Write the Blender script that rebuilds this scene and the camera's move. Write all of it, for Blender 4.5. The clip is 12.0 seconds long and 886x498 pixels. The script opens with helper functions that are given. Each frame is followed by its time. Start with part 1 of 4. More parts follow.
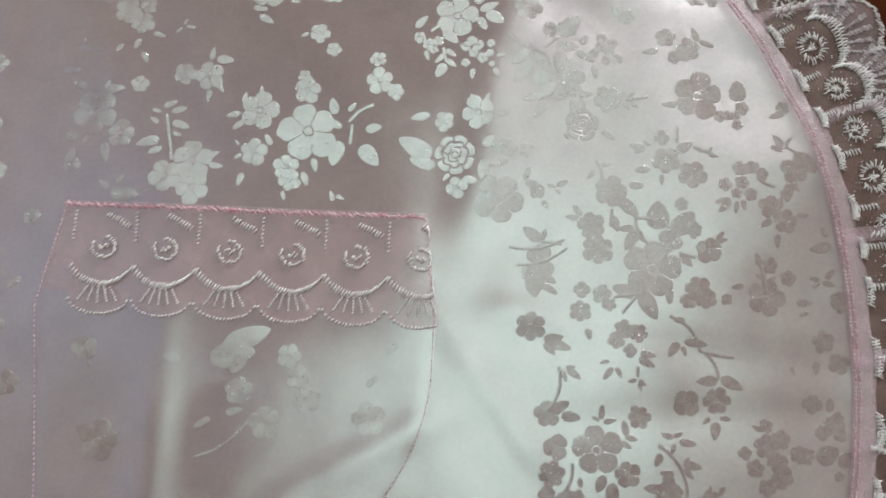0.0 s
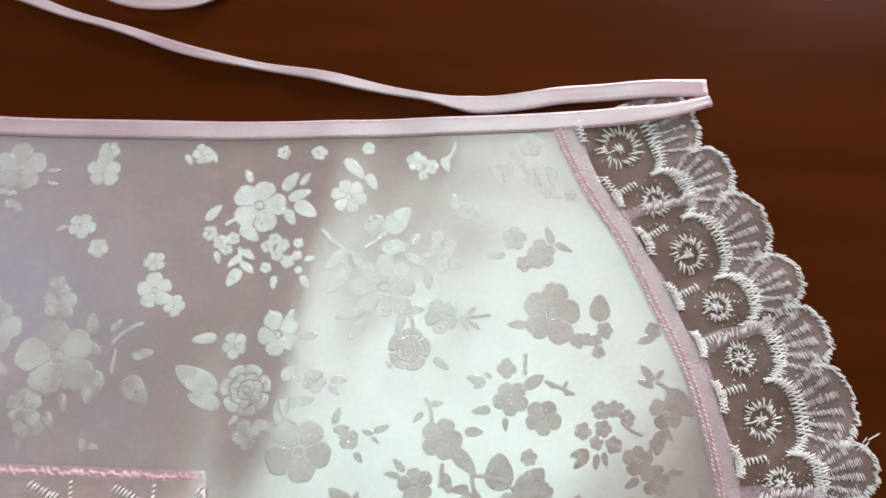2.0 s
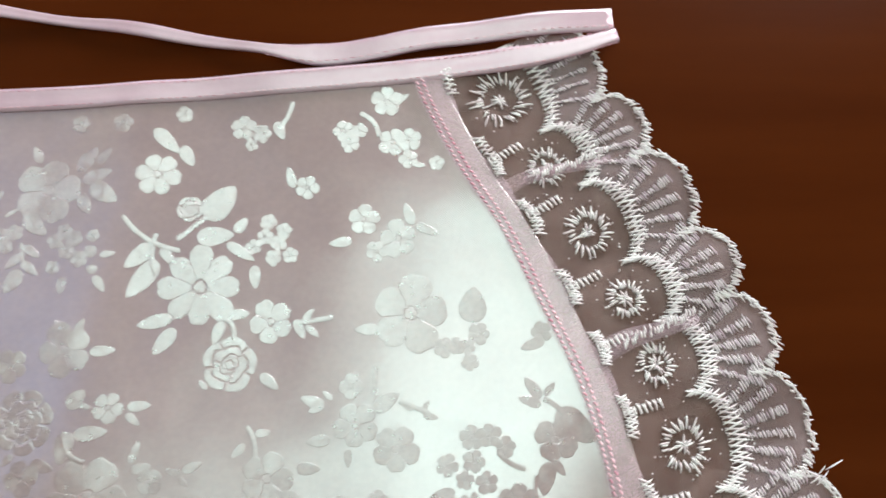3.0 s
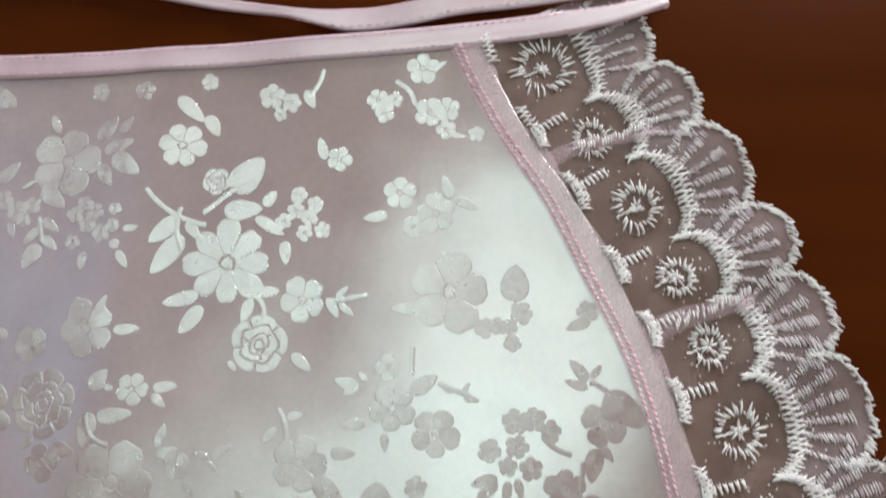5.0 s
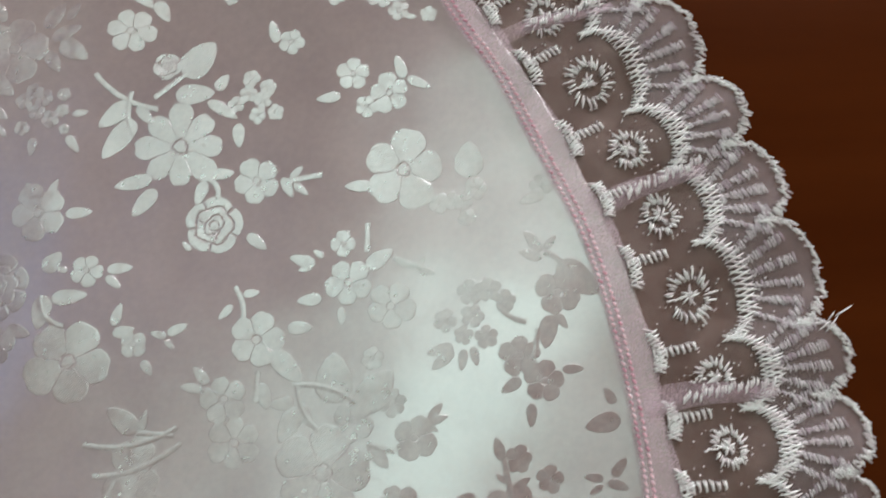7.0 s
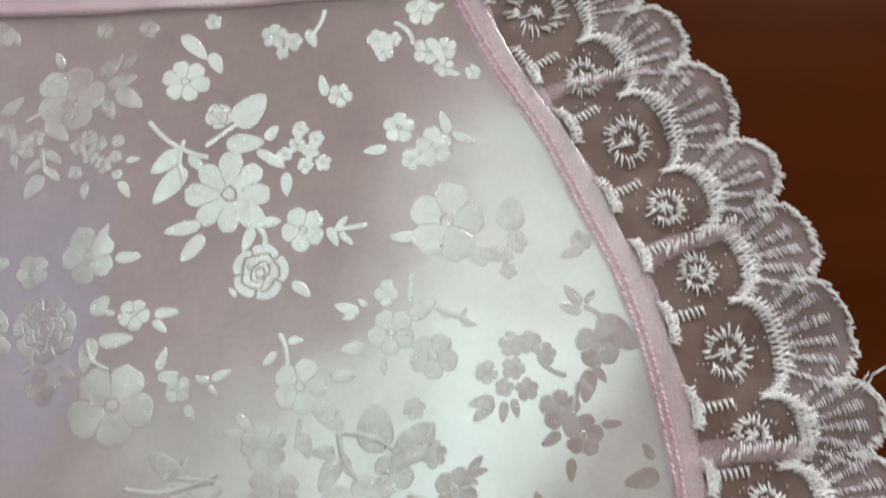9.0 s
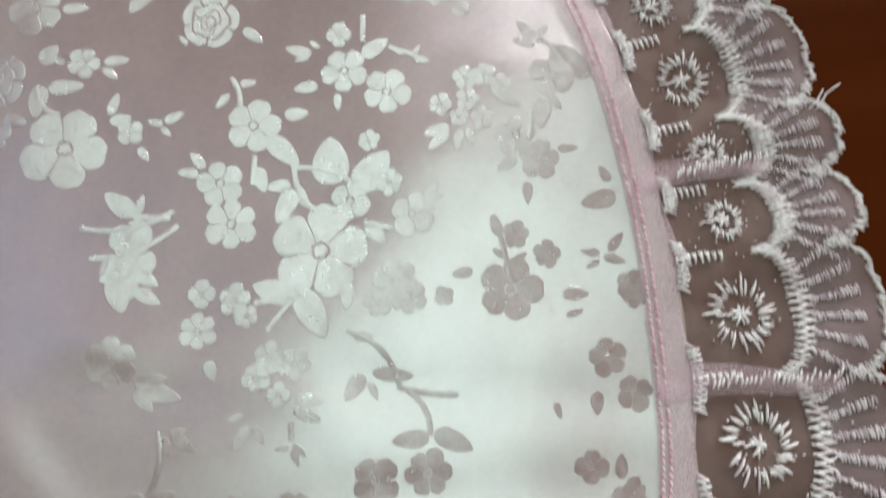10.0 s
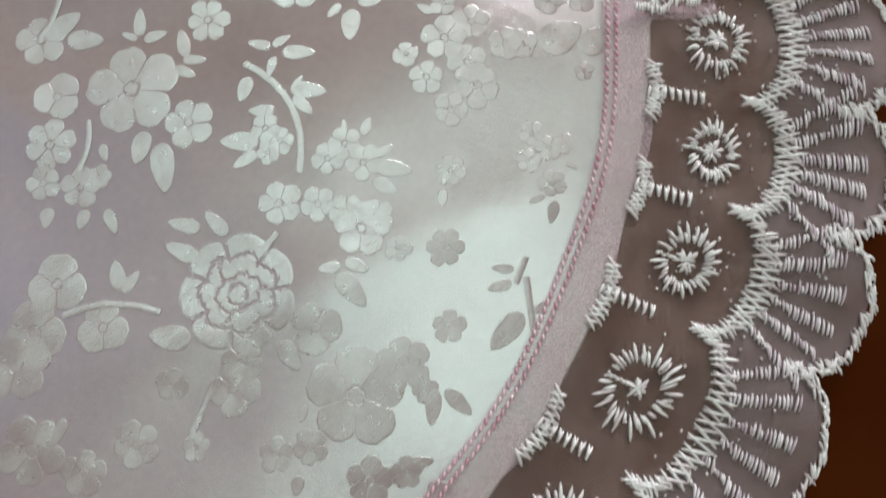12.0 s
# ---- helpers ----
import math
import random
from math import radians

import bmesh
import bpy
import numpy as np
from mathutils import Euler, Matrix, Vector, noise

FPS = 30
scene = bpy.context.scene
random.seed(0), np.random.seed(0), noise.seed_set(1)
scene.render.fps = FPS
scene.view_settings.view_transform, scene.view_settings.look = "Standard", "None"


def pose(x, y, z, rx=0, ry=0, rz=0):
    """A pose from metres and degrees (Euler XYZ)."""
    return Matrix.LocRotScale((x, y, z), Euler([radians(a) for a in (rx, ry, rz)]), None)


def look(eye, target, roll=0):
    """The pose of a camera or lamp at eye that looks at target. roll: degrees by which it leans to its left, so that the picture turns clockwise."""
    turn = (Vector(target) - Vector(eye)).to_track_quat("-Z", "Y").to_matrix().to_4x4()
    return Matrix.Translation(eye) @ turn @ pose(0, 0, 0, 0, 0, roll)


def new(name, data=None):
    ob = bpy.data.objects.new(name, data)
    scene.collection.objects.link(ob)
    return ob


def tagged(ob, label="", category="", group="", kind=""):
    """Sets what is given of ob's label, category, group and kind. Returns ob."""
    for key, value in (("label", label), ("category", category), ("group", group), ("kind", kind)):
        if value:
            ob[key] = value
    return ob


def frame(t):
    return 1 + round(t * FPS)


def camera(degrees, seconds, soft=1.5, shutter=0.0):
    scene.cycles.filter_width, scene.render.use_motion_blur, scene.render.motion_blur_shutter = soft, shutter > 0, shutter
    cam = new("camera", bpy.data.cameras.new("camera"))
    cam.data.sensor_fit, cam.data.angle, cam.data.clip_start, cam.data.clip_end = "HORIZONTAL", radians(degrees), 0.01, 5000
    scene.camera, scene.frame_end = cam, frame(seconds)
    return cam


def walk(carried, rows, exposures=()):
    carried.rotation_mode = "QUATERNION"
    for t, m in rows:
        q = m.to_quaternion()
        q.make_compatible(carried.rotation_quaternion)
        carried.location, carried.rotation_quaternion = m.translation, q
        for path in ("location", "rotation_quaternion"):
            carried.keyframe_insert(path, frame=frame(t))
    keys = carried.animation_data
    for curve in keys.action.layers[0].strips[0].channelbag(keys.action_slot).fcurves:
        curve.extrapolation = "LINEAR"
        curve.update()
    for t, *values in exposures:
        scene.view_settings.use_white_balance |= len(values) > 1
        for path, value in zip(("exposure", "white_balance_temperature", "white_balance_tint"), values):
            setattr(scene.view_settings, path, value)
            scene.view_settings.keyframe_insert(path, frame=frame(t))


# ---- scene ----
cam = camera(76.0, 12.0, shutter=0.35)
PATH = [
    (0, (0.0244, -0.0587, 0.3092), (0.0161, -0.0329, 0.1110), -15.36),
    (0.5, (0.0454, -0.0293, 0.2960), (0.0385, -0.0068, 0.0974), -13.59),
    (1, (0.0556, 0.0072, 0.2898), (0.0487, 0.0303, 0.0912), -12.65),
    (1.5, (0.0674, 0.0458, 0.2751), (0.0646, 0.0741, 0.0772), -0.32),
    (2, (0.0963, 0.0564, 0.2581), (0.0990, 0.0911, 0.0611), 6.82),
    (2.5, (0.1299, 0.0565, 0.2287), (0.1314, 0.0949, 0.0325), 2.23),
    (3, (0.1669, 0.0641, 0.2023), (0.1619, 0.0969, 0.0050), -8.09),
    (3.2, (0.1763, 0.0692, 0.1929), (0.1708, 0.0982, -0.0050), -10.16),
    (4.8, (0.1545, 0.0706, 0.1920), (0.1474, 0.1010, -0.0056), -12.08),
    (5, (0.1536, 0.0598, 0.1915), (0.1479, 0.0899, -0.0062), -9.84),
    (5.5, (0.1533, 0.0344, 0.1907), (0.1481, 0.0620, -0.0073), -10.19),
    (6, (0.1591, 0.0091, 0.1865), (0.1558, 0.0358, -0.0116), -7.44),
    (6.5, (0.1571, 0.0095, 0.1849), (0.1544, 0.0353, -0.0134), -6.50),
    (7, (0.1655, 0.0234, 0.1870), (0.1635, 0.0484, -0.0114), -4.97),
    (7.2, (0.1726, 0.0315, 0.1877), (0.1703, 0.0613, -0.0101), -5.00),
    (8.8, (0.1616, 0.0398, 0.1928), (0.1543, 0.0775, -0.0035), -10.91),
    (9, (0.1504, 0.0313, 0.1924), (0.1492, 0.0654, -0.0047), -1.15),
    (9.5, (0.1632, -0.0051, 0.1855), (0.1619, 0.0225, -0.0126), -3.48),
    (10, (0.1642, -0.0509, 0.1784), (0.1640, -0.0217, -0.0195), -1.55),
    (10.5, (0.1783, -0.1025, 0.1525), (0.1729, -0.0788, -0.0460), -15.25),
    (11, (0.1857, -0.1310, 0.1451), (0.1816, -0.1076, -0.0535), -13.22),
    (11.5, (0.1852, -0.1597, 0.1474), (0.1818, -0.1368, -0.0513), -12.61),
    (12, (0.1809, -0.1884, 0.1466), (0.1764, -0.1660, -0.0521), -16.23),
]
walk(cam, [(t, look(eye, target, roll)) for t, eye, target, roll in PATH],
     exposures=[(0, -0.10), (1, 0.0), (2, 0.34), (2.5, 0.48), (3, 0.46), (5, 0.20), (5.5, 0.18), (6.5, -0.04), (7, -0.04), (9, 0.18), (10, 0.18), (11, 0.10), (12, 0.02)])

# ---- light ----
world = bpy.data.worlds.new("room_light")
scene.world = world
world.use_nodes = True
sky = world.node_tree.nodes.new("ShaderNodeTexSky")
sky.sky_type, sky.sun_disc = "NISHITA", False
sky.sun_elevation, sky.sun_rotation = radians(40), radians(200)
background = world.node_tree.nodes["Background"]
background.inputs["Strength"].default_value = 0.1
world.node_tree.links.new(sky.outputs[0], background.inputs["Color"])


def area(name, m, width, height, watts, colour):
    data = bpy.data.lights.new(name, "AREA")
    data.shape, data.size, data.size_y = "RECTANGLE", width, height
    data.energy, data.color = watts, colour
    ob = new(name, data)
    ob.matrix_basis = m
    return ob


# Overhead panel added to set where the satin's mint sheen falls; no lamp known.
area("overhead_sheen_light", pose(0.08, 0.213, 1.55, 0, 0, 64.5), 1.7, 0.90, 8.0, (0.71, 1.0, 0.93))
# Unseen side light from an assumed window, added for most of the diffuse light.
area("side_fill_light", look((1.15, 1.86, 0.55), (0, 0, 0.1)), 1.3, 0.8, 53, (1.0, 0.97, 0.99))
# Bluish light added to tint the left of the cloth lilac.
area("lilac_fill_light", look((-1.44, 0.35, 1.3), (0, 0, 0)), 1.0, 0.8, 1.0, (0.76, 0.78, 1.0))

# ---- materials ----


def material(name):
    m = bpy.data.materials.new(name)
    m.use_nodes = True
    m.node_tree.nodes.clear()
    return m, m.node_tree.nodes, m.node_tree.links


def node(nodes, kind, **values):
    n = nodes.new(kind)
    for key, value in values.items():
        n.inputs[key.replace("_", " ")].default_value = value
    return n


def ramp(nodes, a, b, low=0.35, high=0.65):
    n = nodes.new("ShaderNodeValToRGB")
    n.color_ramp.elements[0].position, n.color_ramp.elements[1].position = low, high
    n.color_ramp.elements[0].color, n.color_ramp.elements[1].color = (*a, 1), (*b, 1)
    return n


def satin(name, dark, light, lean, gloss=0.5, rough=0.30, twill=0.0, relief=0.12, grit=1400.0, mottle=0.08, aniso=0.5, axis=(1, 0, 0), slant=-50):
    """Satin weave: dyed thread under a silky lobe, whose floats lean by `lean`."""
    m, nodes, links = material(name)
    out = nodes.new("ShaderNodeOutputMaterial")
    place = nodes.new("ShaderNodeNewGeometry")
    cloudy = node(nodes, "ShaderNodeTexNoise", Scale=35.0, Detail=4.0)
    links.new(place.outputs["Position"], cloudy.inputs["Vector"])
    tone = ramp(nodes, dark, light)
    links.new(cloudy.outputs[0], tone.inputs[0])
    fine = node(nodes, "ShaderNodeTexNoise", Scale=grit, Detail=2.0)
    links.new(place.outputs["Position"], fine.inputs["Vector"])
    bump = node(nodes, "ShaderNodeBump", Strength=relief, Distance=0.0004)
    height = fine.outputs[0]
    if twill:
        lines = nodes.new("ShaderNodeTexWave")
        lines.bands_direction = "X"
        lines.inputs["Scale"].default_value = 480.0
        turn = nodes.new("ShaderNodeMapping")
        turn.inputs["Rotation"].default_value = (0, 0, radians(slant))
        links.new(place.outputs["Position"], turn.inputs["Vector"])
        links.new(turn.outputs[0], lines.inputs["Vector"])
        mix = nodes.new("ShaderNodeMath")
        mix.operation = "MULTIPLY_ADD"
        mix.inputs[1].default_value = twill
        links.new(lines.outputs["Fac"], mix.inputs[0])
        links.new(fine.outputs[0], mix.inputs[2])
        height = mix.outputs[0]
    links.new(height, bump.inputs["Height"])
    tilt = nodes.new("ShaderNodeVectorMath")
    tilt.operation = "ADD"
    tilt.inputs[1].default_value = (*lean, 0)
    links.new(bump.outputs[0], tilt.inputs[0])
    unit = nodes.new("ShaderNodeVectorMath")
    unit.operation = "NORMALIZE"
    links.new(tilt.outputs[0], unit.inputs[0])
    diffuse = nodes.new("ShaderNodeBsdfDiffuse")
    links.new(tone.outputs[0], diffuse.inputs["Color"])
    links.new(bump.outputs[0], diffuse.inputs["Normal"])
    silk = nodes.new("ShaderNodeBsdfAnisotropic")
    silk.inputs["Color"].default_value = (0.92, 0.92, 0.92, 1)
    silk.inputs["Roughness"].default_value = rough
    silk.inputs["Anisotropy"].default_value = aniso
    silk.inputs["Tangent"].default_value = axis
    links.new(unit.outputs[0], silk.inputs["Normal"])
    blend = nodes.new("ShaderNodeMixShader")
    patchy = node(nodes, "ShaderNodeTexNoise", Scale=420.0, Detail=3.0)
    links.new(place.outputs["Position"], patchy.inputs["Vector"])
    sheen = nodes.new("ShaderNodeMapRange")
    sheen.inputs["From Min"].default_value, sheen.inputs["From Max"].default_value = 0.3, 0.7
    sheen.inputs["To Min"].default_value, sheen.inputs["To Max"].default_value = gloss * (1 - mottle), gloss * (1 + mottle)
    links.new(patchy.outputs[0], sheen.inputs["Value"])
    links.new(sheen.outputs[0], blend.inputs[0])
    links.new(diffuse.outputs[0], blend.inputs[1])
    links.new(silk.outputs[0], blend.inputs[2])
    links.new(blend.outputs[0], out.inputs[0])
    return m


def plain(name, a, b, scale, rough, bump_scale=0.0, bump=0.1, shine=0.5, stretch=(1, 1, 1), depth=0.001):
    m, nodes, links = material(name)
    out = nodes.new("ShaderNodeOutputMaterial")
    place = nodes.new("ShaderNodeNewGeometry")
    turn = nodes.new("ShaderNodeMapping")
    turn.inputs["Scale"].default_value = stretch
    links.new(place.outputs["Position"], turn.inputs["Vector"])
    grain = node(nodes, "ShaderNodeTexNoise", Scale=scale, Detail=6.0, Roughness=0.6)
    links.new(turn.outputs[0], grain.inputs["Vector"])
    tone = ramp(nodes, a, b)
    links.new(grain.outputs[0], tone.inputs[0])
    skin = nodes.new("ShaderNodeBsdfPrincipled")
    skin.inputs["Roughness"].default_value = rough
    skin.inputs["Specular IOR Level"].default_value = shine
    links.new(tone.outputs[0], skin.inputs["Base Color"])
    if bump_scale:
        fine = node(nodes, "ShaderNodeTexNoise", Scale=bump_scale, Detail=3.0)
        links.new(turn.outputs[0], fine.inputs["Vector"])
        relief = node(nodes, "ShaderNodeBump", Strength=bump, Distance=depth)
        links.new(fine.outputs[0], relief.inputs["Height"])
        links.new(relief.outputs[0], skin.inputs["Normal"])
    links.new(skin.outputs[0], out.inputs[0])
    return m


def net(name, colour, cover):
    """Sheer net: threads of `colour` over open gaps."""
    m, nodes, links = material(name)
    out = nodes.new("ShaderNodeOutputMaterial")
    place = nodes.new("ShaderNodeNewGeometry")
    uneven = node(nodes, "ShaderNodeTexNoise", Scale=90.0, Detail=5.0)
    links.new(place.outputs["Position"], uneven.inputs["Vector"])
    share = nodes.new("ShaderNodeMapRange")
    share.inputs["From Min"].default_value, share.inputs["From Max"].default_value = 0.3, 0.7
    share.inputs["To Min"].default_value, share.inputs["To Max"].default_value = cover * 0.75, cover * 1.25
    links.new(uneven.outputs[0], share.inputs["Value"])
    holes = node(nodes, "ShaderNodeTexNoise", Scale=1900.0, Detail=1.0)
    links.new(place.outputs["Position"], holes.inputs["Vector"])
    gaps = nodes.new("ShaderNodeMapRange")
    gaps.inputs["From Min"].default_value, gaps.inputs["From Max"].default_value = 0.38, 0.62
    gaps.inputs["To Min"].default_value, gaps.inputs["To Max"].default_value = 0.72, 1.28
    links.new(holes.outputs[0], gaps.inputs["Value"])
    both = nodes.new("ShaderNodeMath")
    both.operation = "MULTIPLY"
    links.new(share.outputs[0], both.inputs[0])
    links.new(gaps.outputs[0], both.inputs[1])
    open_ = nodes.new("ShaderNodeBsdfTransparent")
    thread = nodes.new("ShaderNodeBsdfPrincipled")
    thread.inputs["Base Color"].default_value = (*colour, 1)
    thread.inputs["Roughness"].default_value = 0.45
    blend = nodes.new("ShaderNodeMixShader")
    links.new(both.outputs[0], blend.inputs[0])
    links.new(open_.outputs[0], blend.inputs[1])
    links.new(thread.outputs[0], blend.inputs[2])
    links.new(blend.outputs[0], out.inputs[0])
    return m


def threads(name, dull, bright):
    """Embroidery thread: each stitch with a tone of its own, with a silky shine."""
    m, nodes, links = material(name)
    out = nodes.new("ShaderNodeOutputMaterial")
    place = nodes.new("ShaderNodeNewGeometry")
    tone = ramp(nodes, dull, bright, 0.0, 0.75)
    strand = node(nodes, "ShaderNodeTexNoise", Scale=2400.0, Detail=2.0)
    links.new(place.outputs["Position"], strand.inputs["Vector"])
    uneven = nodes.new("ShaderNodeMath")
    uneven.operation = "MULTIPLY_ADD"
    uneven.inputs[1].default_value = 1.1
    uneven.inputs[2].default_value = -0.5
    links.new(strand.outputs[0], uneven.inputs[0])
    total = nodes.new("ShaderNodeMath")
    links.new(place.outputs["Random Per Island"], total.inputs[0])
    links.new(uneven.outputs[0], total.inputs[1])
    links.new(total.outputs[0], tone.inputs[0])
    twist = node(nodes, "ShaderNodeBump", Strength=0.5, Distance=0.0003)
    links.new(strand.outputs[0], twist.inputs["Height"])
    skin = nodes.new("ShaderNodeBsdfPrincipled")
    skin.inputs["Roughness"].default_value = 0.25
    skin.inputs["Specular IOR Level"].default_value = 0.8
    links.new(twist.outputs[0], skin.inputs["Normal"])
    links.new(tone.outputs[0], skin.inputs["Base Color"])
    links.new(skin.outputs[0], out.inputs[0])
    return m


GROUND = satin("satin_ground", (0.322, 0.238, 0.254), (0.372, 0.278, 0.288), (-0.045, 0.12), 0.37, 0.21, 0.55, 0.18, 2200.0)
MOTIF = satin("satin_motif", (0.322, 0.238, 0.252), (0.372, 0.278, 0.288), (0.09, -0.09), 0.42, 0.26, 0.5, 0.20, 2600.0, 0.18, slant=44)
BINDING = satin("satin_binding", (0.54, 0.35, 0.44), (0.64, 0.45, 0.54), (0.0, 0.0), 0.26, 0.33)
PINK_NET = net("pink_net", (0.54, 0.40, 0.37), 0.27)
HEADER = net("lace_header", (0.86, 0.66, 0.74), 0.31)
PLEAT_NET = net("pleat_net", (0.74, 0.54, 0.62), 0.34)
POCKET_NET = net("pocket_net", (0.80, 0.58, 0.61), 0.30)
FAN_NET = net("fan_net", (0.52, 0.43, 0.48), 0.18)
THREAD = threads("pale_thread", (0.76, 0.66, 0.69), (1.0, 0.98, 0.98))
LILAC_THREAD = threads("lilac_thread", (0.58, 0.45, 0.52), (1.0, 0.94, 0.97))
PINK_THREAD = threads("pink_thread", (0.66, 0.27, 0.37), (0.95, 0.66, 0.73))
WOOD = plain("varnished_wood", (0.050, 0.0100, 0.0018), (0.066, 0.0142, 0.0027), 14, 0.30, 160, 0.03, 0.02, stretch=(0.25, 2.2, 1))
PLASTER = plain("wall_paint", (0.60, 0.56, 0.50), (0.66, 0.62, 0.56), 3, 0.8, 120, 0.2)
FLOORING = plain("floor_boards", (0.16, 0.09, 0.05), (0.22, 0.13, 0.07), 6, 0.5, stretch=(0.3, 4, 1))
WHITE = plain("white_paint", (0.74, 0.74, 0.72), (0.80, 0.80, 0.78), 8, 0.5)

# ---- helpers for parts ----


def part(name, bm, mat, parent=None, label="", smooth=True):
    mesh = bpy.data.meshes.new(name)
    bm.to_mesh(mesh)
    bm.free()
    if smooth:
        mesh.shade_smooth()
    mesh.materials.append(mat)
    ob = new(name, mesh)
    ob.parent = parent
    if label:
        ob["label"] = label
    return ob


def raw(name, verts, faces, mat, parent=None, label="", smooth=True):
    mesh = bpy.data.meshes.new(name)
    mesh.from_pydata(verts, [], faces)
    mesh.update()
    if smooth:
        mesh.shade_smooth()
    mesh.materials.append(mat)
    ob = new(name, mesh)
    ob.parent = parent
    if label:
        ob["label"] = label
    return ob


def box(bm, x0, y0, z0, x1, y1, z1, bevel=0.0):
    made = bmesh.ops.create_cube(bm, size=1)["verts"]
    for v in made:
        v.co = Vector(((x0 + x1) / 2 + v.co.x * (x1 - x0), (y0 + y1) / 2 + v.co.y * (y1 - y0), (z0 + z1) / 2 + v.co.z * (z1 - z0)))
    if bevel:
        edges = list({e for v in made for e in v.link_edges})
        bmesh.ops.bevel(bm, geom=edges, offset=bevel, segments=3, profile=0.5, affect="EDGES")


def smooth_line(points, count):
    """A Catmull-Rom line through points, as `count` + 1 evenly spaced points."""
    p = [Vector(q) for q in points]
    p = [p[0] * 2 - p[1]] + p + [p[-1] * 2 - p[-2]]
    fine = []
    for i in range(1, len(p) - 2):
        for k in range(24):
            u = k / 24
            a, b, c, d = p[i - 1], p[i], p[i + 1], p[i + 2]
            fine.append(0.5 * (2 * b + (c - a) * u + (2 * a - 5 * b + 4 * c - d) * u * u + (3 * b - 3 * c + d - a) * u ** 3))
    fine.append(p[-2])
    length = [0.0]
    for a, b in zip(fine, fine[1:]):
        length.append(length[-1] + (b - a).length)
    out, j = [], 0
    for k in range(count + 1):
        s = length[-1] * k / count
        while j < len(fine) - 2 and length[j + 1] < s:
            j += 1
        u = (s - length[j]) / max(length[j + 1] - length[j], 1e-9)
        out.append(fine[j].lerp(fine[j + 1], min(max(u, 0), 1)))
    return out


# ---- the room, unseen and added to close in the light, and the table ----
TABLE = -0.0035

bm = bmesh.new()
box(bm, -1.5, -2.2, -0.80, 2.2, 2.0, -0.75)
tagged(part("floor", bm, FLOORING, smooth=False), "brown wooden floor of the room", "floor", kind="structure")
bm = bmesh.new()
box(bm, -1.5, -2.2, 1.85, 2.2, 2.0, 1.90)
tagged(part("ceiling", bm, PLASTER, smooth=False), "plain pale painted ceiling", "ceiling", kind="structure")
for name, x0, y0, x1, y1 in (("wall_south", -1.6, -2.3, 2.2, -2.2), ("wall_east", 2.2, -2.3, 2.3, 2.1)):
    bm = bmesh.new()
    box(bm, x0, y0, -0.80, x1, y1, 1.90)
    tagged(part(name, bm, PLASTER, smooth=False), "plain pale painted room wall", "wall", kind="structure")
# The gap in this unseen wall is made for the added side light.
bm = bmesh.new()
for x0, x1, z0, z1 in ((-1.6, 0.45, -0.8, 1.9), (1.85, 2.2, -0.8, 1.9), (0.45, 1.85, -0.8, 0.1), (0.45, 1.85, 1.0, 1.9)):
    box(bm, x0, 2.0, z0, x1, 2.1, z1)
tagged(part("wall_north", bm, PLASTER, smooth=False), "unseen pale painted wall with an opening added for a fill light", "wall", kind="structure")

bm = bmesh.new()
# Out of sight too; its gap goes with the added bluish light.
for y0, y1, z0, z1 in ((-2.2, -0.2, -0.8, 1.9), (0.9, 2.0, -0.8, 1.9), (-0.2, 0.9, -0.8, 0.85), (-0.2, 0.9, 1.75, 1.9)):
    box(bm, -1.6, y0, z0, -1.5, y1, z1)
tagged(part("wall_west", bm, PLASTER, smooth=False), "unseen pale painted wall with an opening added for a fill light", "wall", kind="structure")

table = tagged(new("table"), "dark reddish-brown varnished wooden table under the apron", "table")
bm = bmesh.new()
box(bm, -0.80, -0.55, TABLE - 0.028, 0.72, 0.42, TABLE, 0.004)
part("tabletop", bm, WOOD, table)
for x in (-0.72, 0.64):
    for y in (-0.47, 0.34):
        bm = bmesh.new()
        box(bm, x - 0.03, y - 0.03, -0.75, x + 0.03, y + 0.03, TABLE - 0.028, 0.004)
        part("leg", bm, WOOD, table)

# ---- the apron: its outline and the lie of the cloth ----
MIDDLE = -0.106
SEAM_RIGHT = [(0.1525, 0.162), (0.1565, 0.1525), (0.169, 0.1296), (0.184, 0.1075), (0.1965, 0.083), (0.210, 0.055), (0.2183, 0.0283), (0.2238, 0.004), (0.2275, -0.0195),
              (0.2297, -0.043), (0.231, -0.072), (0.2302, -0.0957), (0.2276, -0.1205), (0.224, -0.1425), (0.2183, -0.160), (0.2095, -0.1785), (0.1994, -0.1975), (0.1909, -0.2105),
              (0.1798, -0.2235), (0.158, -0.244), (0.12, -0.268), (0.06, -0.290), (-0.02, -0.303)]
SEAM = SEAM_RIGHT + [(MIDDLE, -0.307)] + [(2 * MIDDLE - x, y) for x, y in reversed(SEAM_RIGHT)]
WAIST_RIGHT = [(-0.106, 0.1518), (-0.03, 0.1535), (0.012, 0.1556), (0.086, 0.1606), (0.160, 0.1672), (0.205, 0.1742), (0.227, 0.1805)]
WAIST = [(2 * MIDDLE - x, y) for x, y in reversed(WAIST_RIGHT[1:])] + WAIST_RIGHT


def ridge(x, y, x0, y0, x1, y1, width, height):
    """A soft fold along the line from one point to the other, fading at its ends."""
    dx, dy = x1 - x0, y1 - y0
    long = math.hypot(dx, dy)
    u = ((x - x0) * dx + (y - y0) * dy) / long
    v = ((x - x0) * dy - (y - y0) * dx) / long
    over = max(-u, u - long, 0.0)
    return height * math.exp(-(v / width) ** 2 - (over / (2.2 * width)) ** 2)


